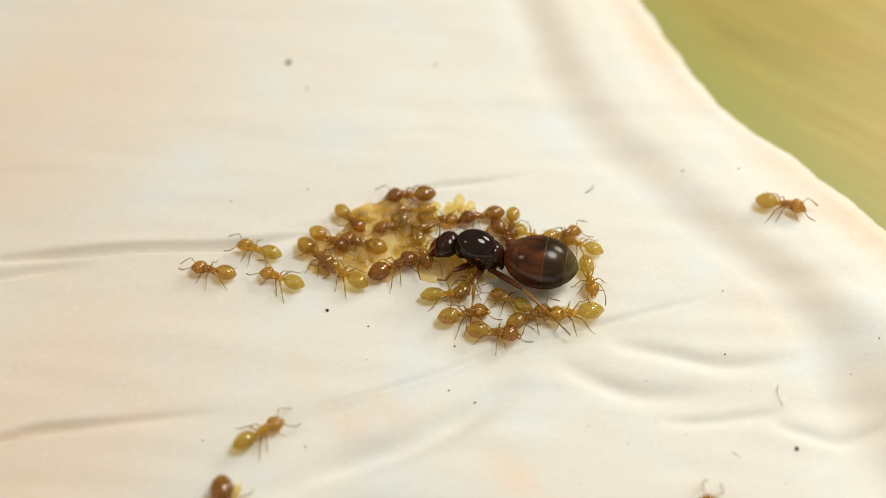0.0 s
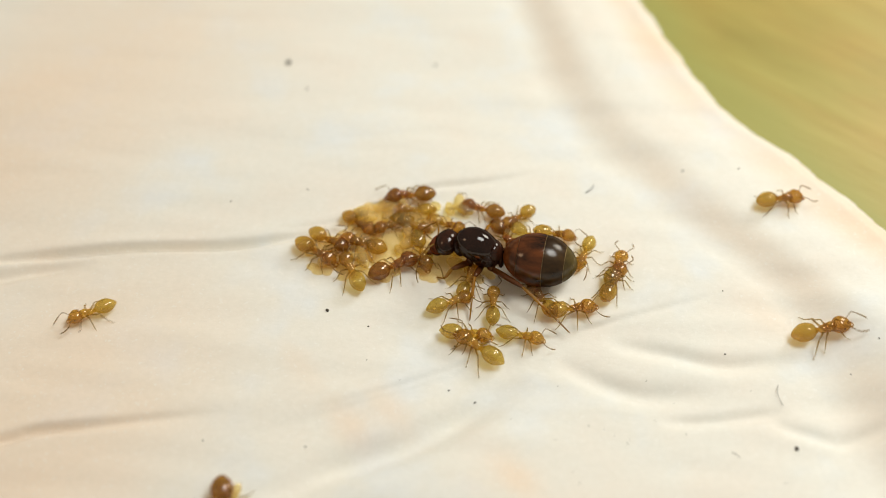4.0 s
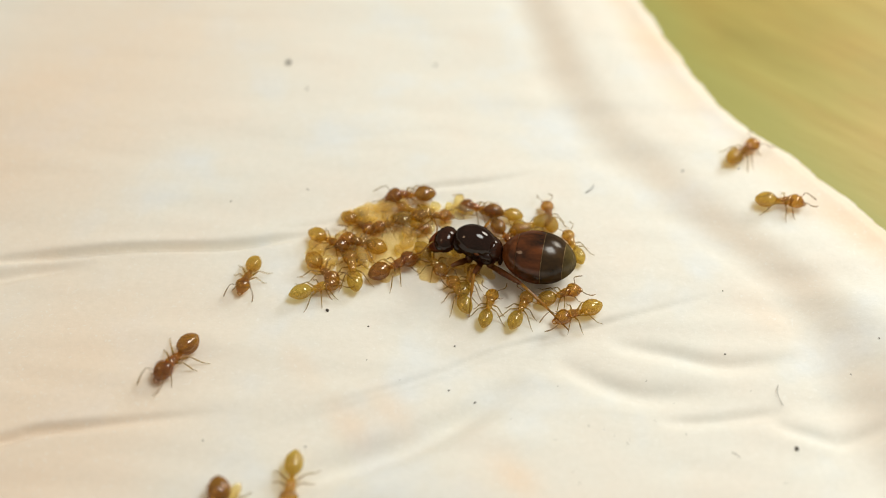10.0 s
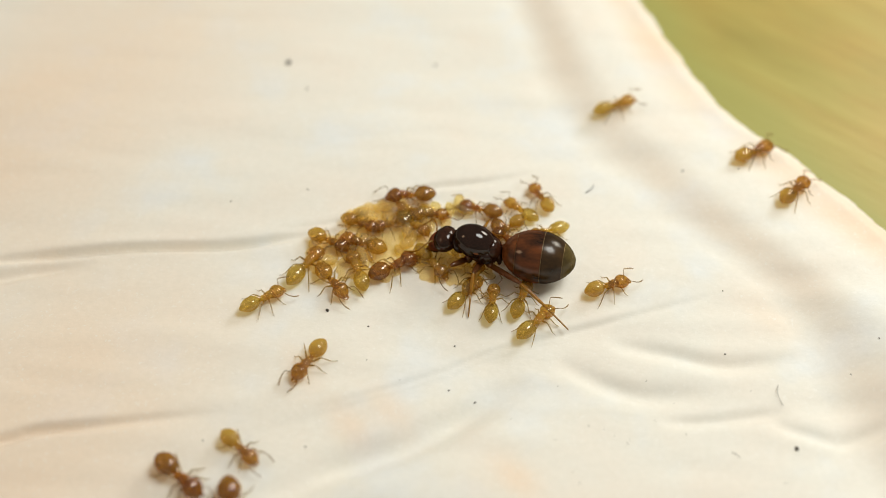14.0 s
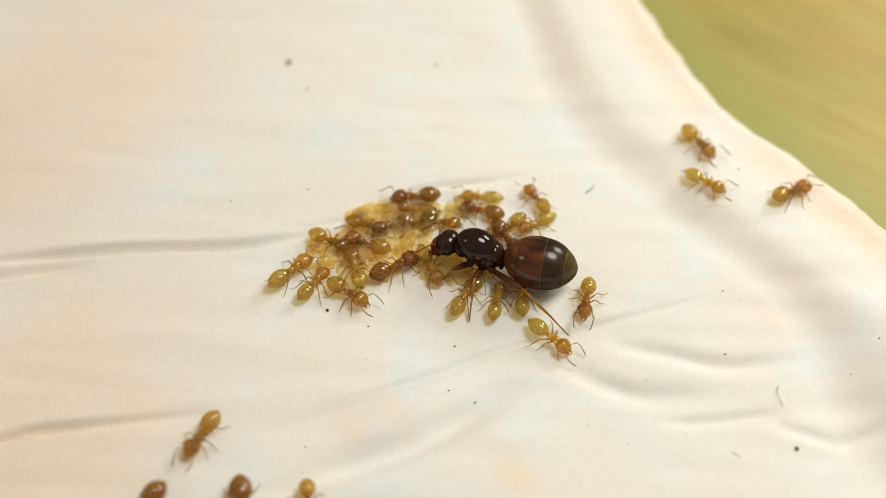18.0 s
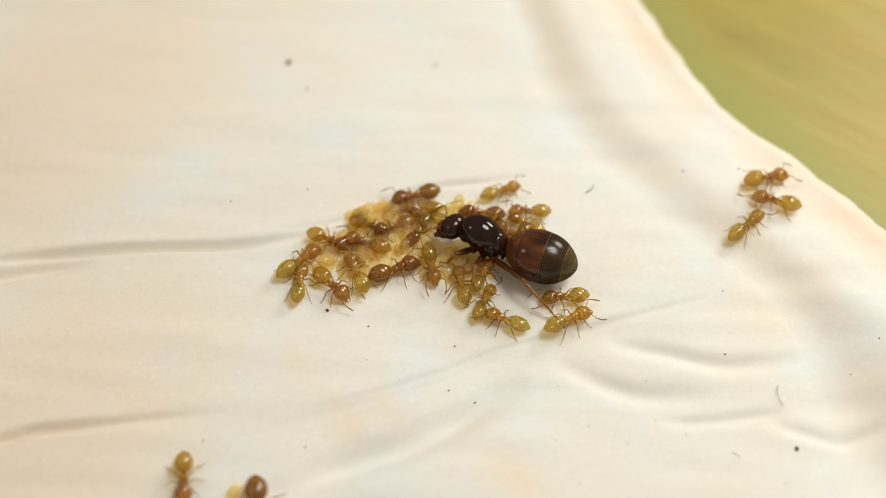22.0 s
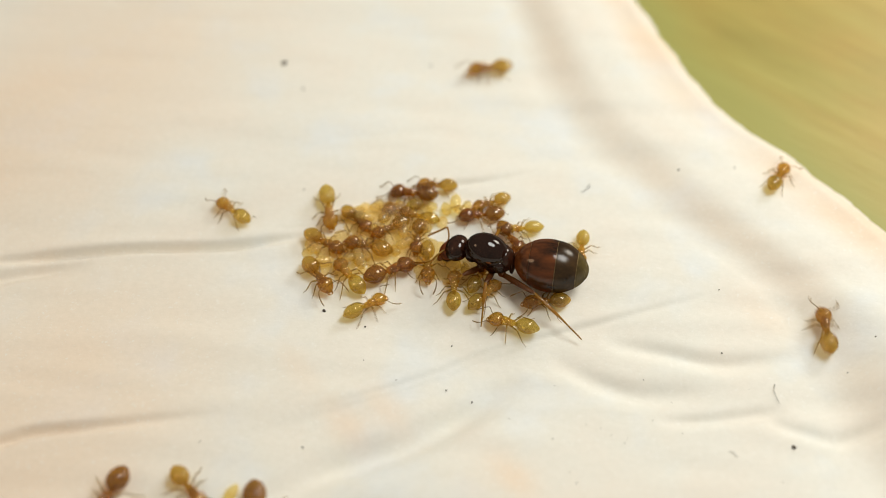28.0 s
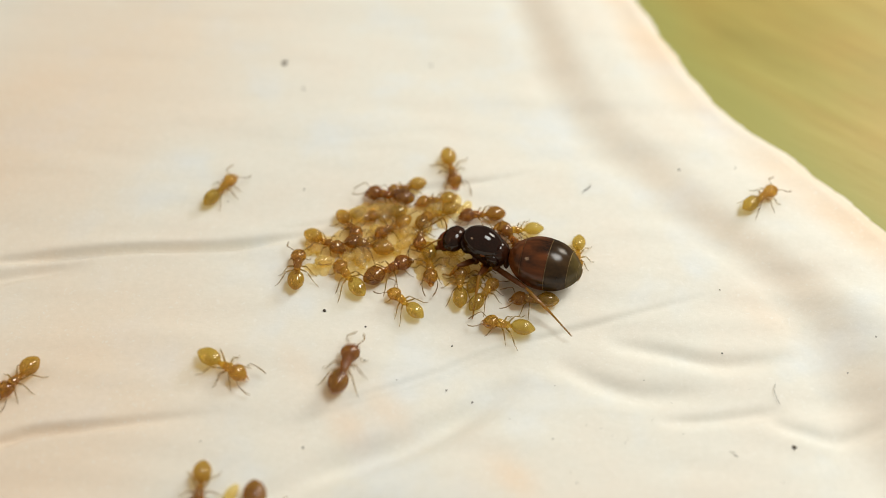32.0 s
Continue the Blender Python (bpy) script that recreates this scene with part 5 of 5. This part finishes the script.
    ant(dark_worker, 1.15, 0.00, ((0, -10.21, -15.65, -80), (7, -10.23, -15.67, -81), (7.5, -10.35, -15.67, -79), (11, -10.35, -15.70, -79), (12, -10.13, -15.67, -78), (13, -9.87, -15.64, -78), (14, -9.86, -15.66, -78), (16.5, -9.68, -15.64, -80), (18, -9.39, -15.62, -82), (19, -9.15, -15.66, -81), (20, -9.01, -15.65, -80), (21, -8.75, -15.63, -81), (23, -8.62, -15.63, -81), (25, -8.56, -15.66, -81), (25.5, -8.59, -15.70, -81), (27.5, -8.59, -15.80, -82), (32, -8.60, -15.84, -82)))
    ant(amber_worker, 0.90, 0.00, ((0, -6.26, 0.46, -32), (13, -6.28, 0.35, -28), (19, -6.25, 0.35, -27), (22, -6.33, 0.43, -25), (24, -6.31, 0.38, -34), (25, -6.42, 0.36, -41), (27.5, -6.30, 0.36, -35), (28, -6.37, 0.31, -33), (32, -6.35, 0.29, -30)))
    ant(amber_worker, 0.97, 0.00, ((0, -4.32, 0.07, 162), (14, -4.32, 0.07, 162), (19, -4.06, 0.09, 157), (22, -4.11, 0.09, 161), (24, -4.10, -0.03, 165), (28, -3.85, -0.11, 165), (32, -3.82, -0.03, 165)))
    ant(amber_worker, 0.95, 0.00, ((0, -6.92, -0.61, -43), (1, -6.89, -0.61, -41), (2, -6.93, -0.81, -51), (3, -6.84, -0.52, -33), (3.5, -6.88, -0.40, -26), (5.5, -7.11, -0.72, -80), (6, -7.11, -0.76, -80), (7, -6.87, -0.99, -67), (7.5, -6.85, -1.32, -68), (8, -6.98, -1.34, -78), (9, -6.77, -1.34, -59), (10, -6.49, -1.66, -51), (10.5, -6.28, -1.91, -57), (11, -6.32, -2.03, -59), (12, -6.21, -2.05, -57), (13, -6.27, -2.04, -60), (13.5, -6.15, -2.14, -56), (14, -5.95, -2.43, -53), (14.5, -5.81, -2.45, -43), (16.5, -5.09, -2.96, -34), (18, -5.07, -3.22, -37), (19, -5.01, -3.15, -36), (21, -5.02, -3.15, -39), (21.5, -5.38, -3.11, -39), (22, -5.97, -2.66, -46), (23, -5.95, -2.45, -43), (23.5, -6.08, -2.01, -44), (24, -6.15, -1.83, -42), (25, -6.23, -1.75, -35), (25.5, -6.17, -1.75, -33), (27.5, -6.55, -2.01, -57), (28, -6.55, -2.01, -57), (28.5, -6.93, -2.08, -88), (29, -7.31, -1.99, -122), (29.5, -7.33, -1.99, -129), (30, -7.32, -2.16, -129), (31, -7.57, -1.93, -170), (31.5, -7.29, -1.70, -242), (32, -7.67, -1.71, -271)))
    ant(pale_worker, 0.96, 0.00, ((0, -5.19, -2.05, 146), (2, -5.20, -2.03, 146), (3, -5.10, -2.03, 141), (3.5, -4.88, -1.85, 117), (5.5, -4.83, -1.89, 111), (7, -5.00, -1.79, 100), (8, -5.02, -1.71, 95), (9, -5.05, -1.71, 96), (10, -4.83, -1.79, 101), (13, -4.69, -1.93, 107), (14, -4.56, -1.81, 108), (16.5, -4.69, -1.70, 109), (19, -4.63, -1.68, 105), (21, -4.55, -1.71, 108), (22, -4.60, -1.95, 113), (23, -4.83, -2.14, 117), (24, -4.67, -2.16, 120), (25, -4.64, -2.16, 121), (27.5, -4.80, -2.15, 125), (30, -4.80, -2.16, 121), (32, -4.83, -2.30, 125)))
    ant(dark_worker, 1.01, 0.00, ((0, -2.71, -1.53, 28), (14, -2.71, -1.53, 28), (17, -2.68, -1.49, 30), (19, -2.66, -1.64, 27), (23, -2.67, -1.82, 19), (24, -2.67, -2.07, 13), (25, -2.67, -2.01, 15), (25.5, -2.67, -1.86, 18), (27.5, -2.72, -1.94, 19), (28, -2.75, -1.81, 23), (30, -2.89, -1.68, 36), (31, -2.81, -1.71, 29), (32, -2.85, -1.79, 31)))
    ant(pale_worker, 0.92, 0.00, ((0, -1.17, -0.24, -72), (3.5, -1.17, -0.26, -73), (5.5, -1.03, -1.46, -87), (6, -1.00, -1.52, -88), (7, -0.99, -1.31, -87), (7.5, -0.81, -1.27, -74), (8, -0.84, -1.17, -71), (9, -0.74, -1.02, -62), (13, -0.61, -1.00, -47), (14, -0.64, -1.13, -53), (19, -0.75, -1.40, -72), (20, -0.78, -1.31, -79), (21, -0.63, -1.27, -79), (23, -0.66, -1.31, -81), (25, -0.81, -1.31, -77), (25.5, -0.81, -1.31, -75), (27.5, -0.72, -1.22, -90), (29, -0.54, -1.01, -87), (32, -0.55, -1.26, -87)))
    ant(pale_worker, 0.83, 0.00, ((0, 3.59, -3.77, 151), (0.5, 3.51, -3.77, 135), (1, 3.50, -3.75, 130), (1.5, 3.46, -3.66, 131), (2.5, 3.38, -3.75, 125), (3, 3.10, -3.93, 124), (3.5, 2.82, -4.00, 90), (5.5, 2.48, -4.00, 85), (6, 2.55, -3.91, 86), (7, 2.43, -3.91, 83), (8, 2.25, -4.21, 73), (9, 2.33, -3.94, 78), (10, 2.40, -4.17, 75), (11, 2.62, -4.08, 79), (11.5, 2.60, -3.96, 79), (13, 2.68, -3.70, 81), (14, 2.60, -3.86, 83), (16.5, 2.90, -3.79, 67), (17, 3.03, -3.70, 75), (18, 2.85, -3.74, 77), (19, 2.86, -3.65, 77), (20, 2.75, -3.91, 76), (20.5, 2.48, -3.82, 77), (21, 2.41, -3.70, 74), (21.5, 2.37, -3.69, 71), (22, 2.18, -3.83, 66), (23, 2.27, -3.40, 52), (23.5, 2.24, -3.57, 56), (24, 2.23, -3.66, 54), (24.5, 2.13, -3.57, 71), (25, 2.21, -3.31, 56), (25.5, 2.23, -3.40, 50), (27.5, 2.30, -3.45, 52), (28, 2.38, -3.40, 46), (29, 2.33, -3.36, 53), (32, 2.32, -3.36, 53)))
    ant(pale_worker, 0.82, 0.00, ((0, 1.34, -2.49, 67), (12, 1.34, -2.49, 67), (16, 1.96, -2.09, 68), (32, 2.14, -2.20, 59)))
    ant(pale_worker, 0.82, 0.00, ((0, -1.80, 1.44, -25), (13, -1.72, 1.40, -25), (15.33, -1.46, 1.58, -85), (17.67, -1.21, 1.76, -145), (20, -0.96, 1.94, -205), (25, -0.61, 1.62, -171), (25.5, -0.70, 1.54, -164), (27.5, -0.97, 1.84, -190), (28, -1.13, 1.96, -198), (30, -0.71, 1.75, -182), (31, -0.67, 1.75, -182), (32, 0.02, 2.18, -156)))
    ant(dark_worker, 0.85, 0.00, ((0, 3.35, 0.53, -59), (25.5, 3.47, 0.53, -59), (27.5, 3.87, 0.39, -60), (32, 3.85, 0.35, -58)))


motions()
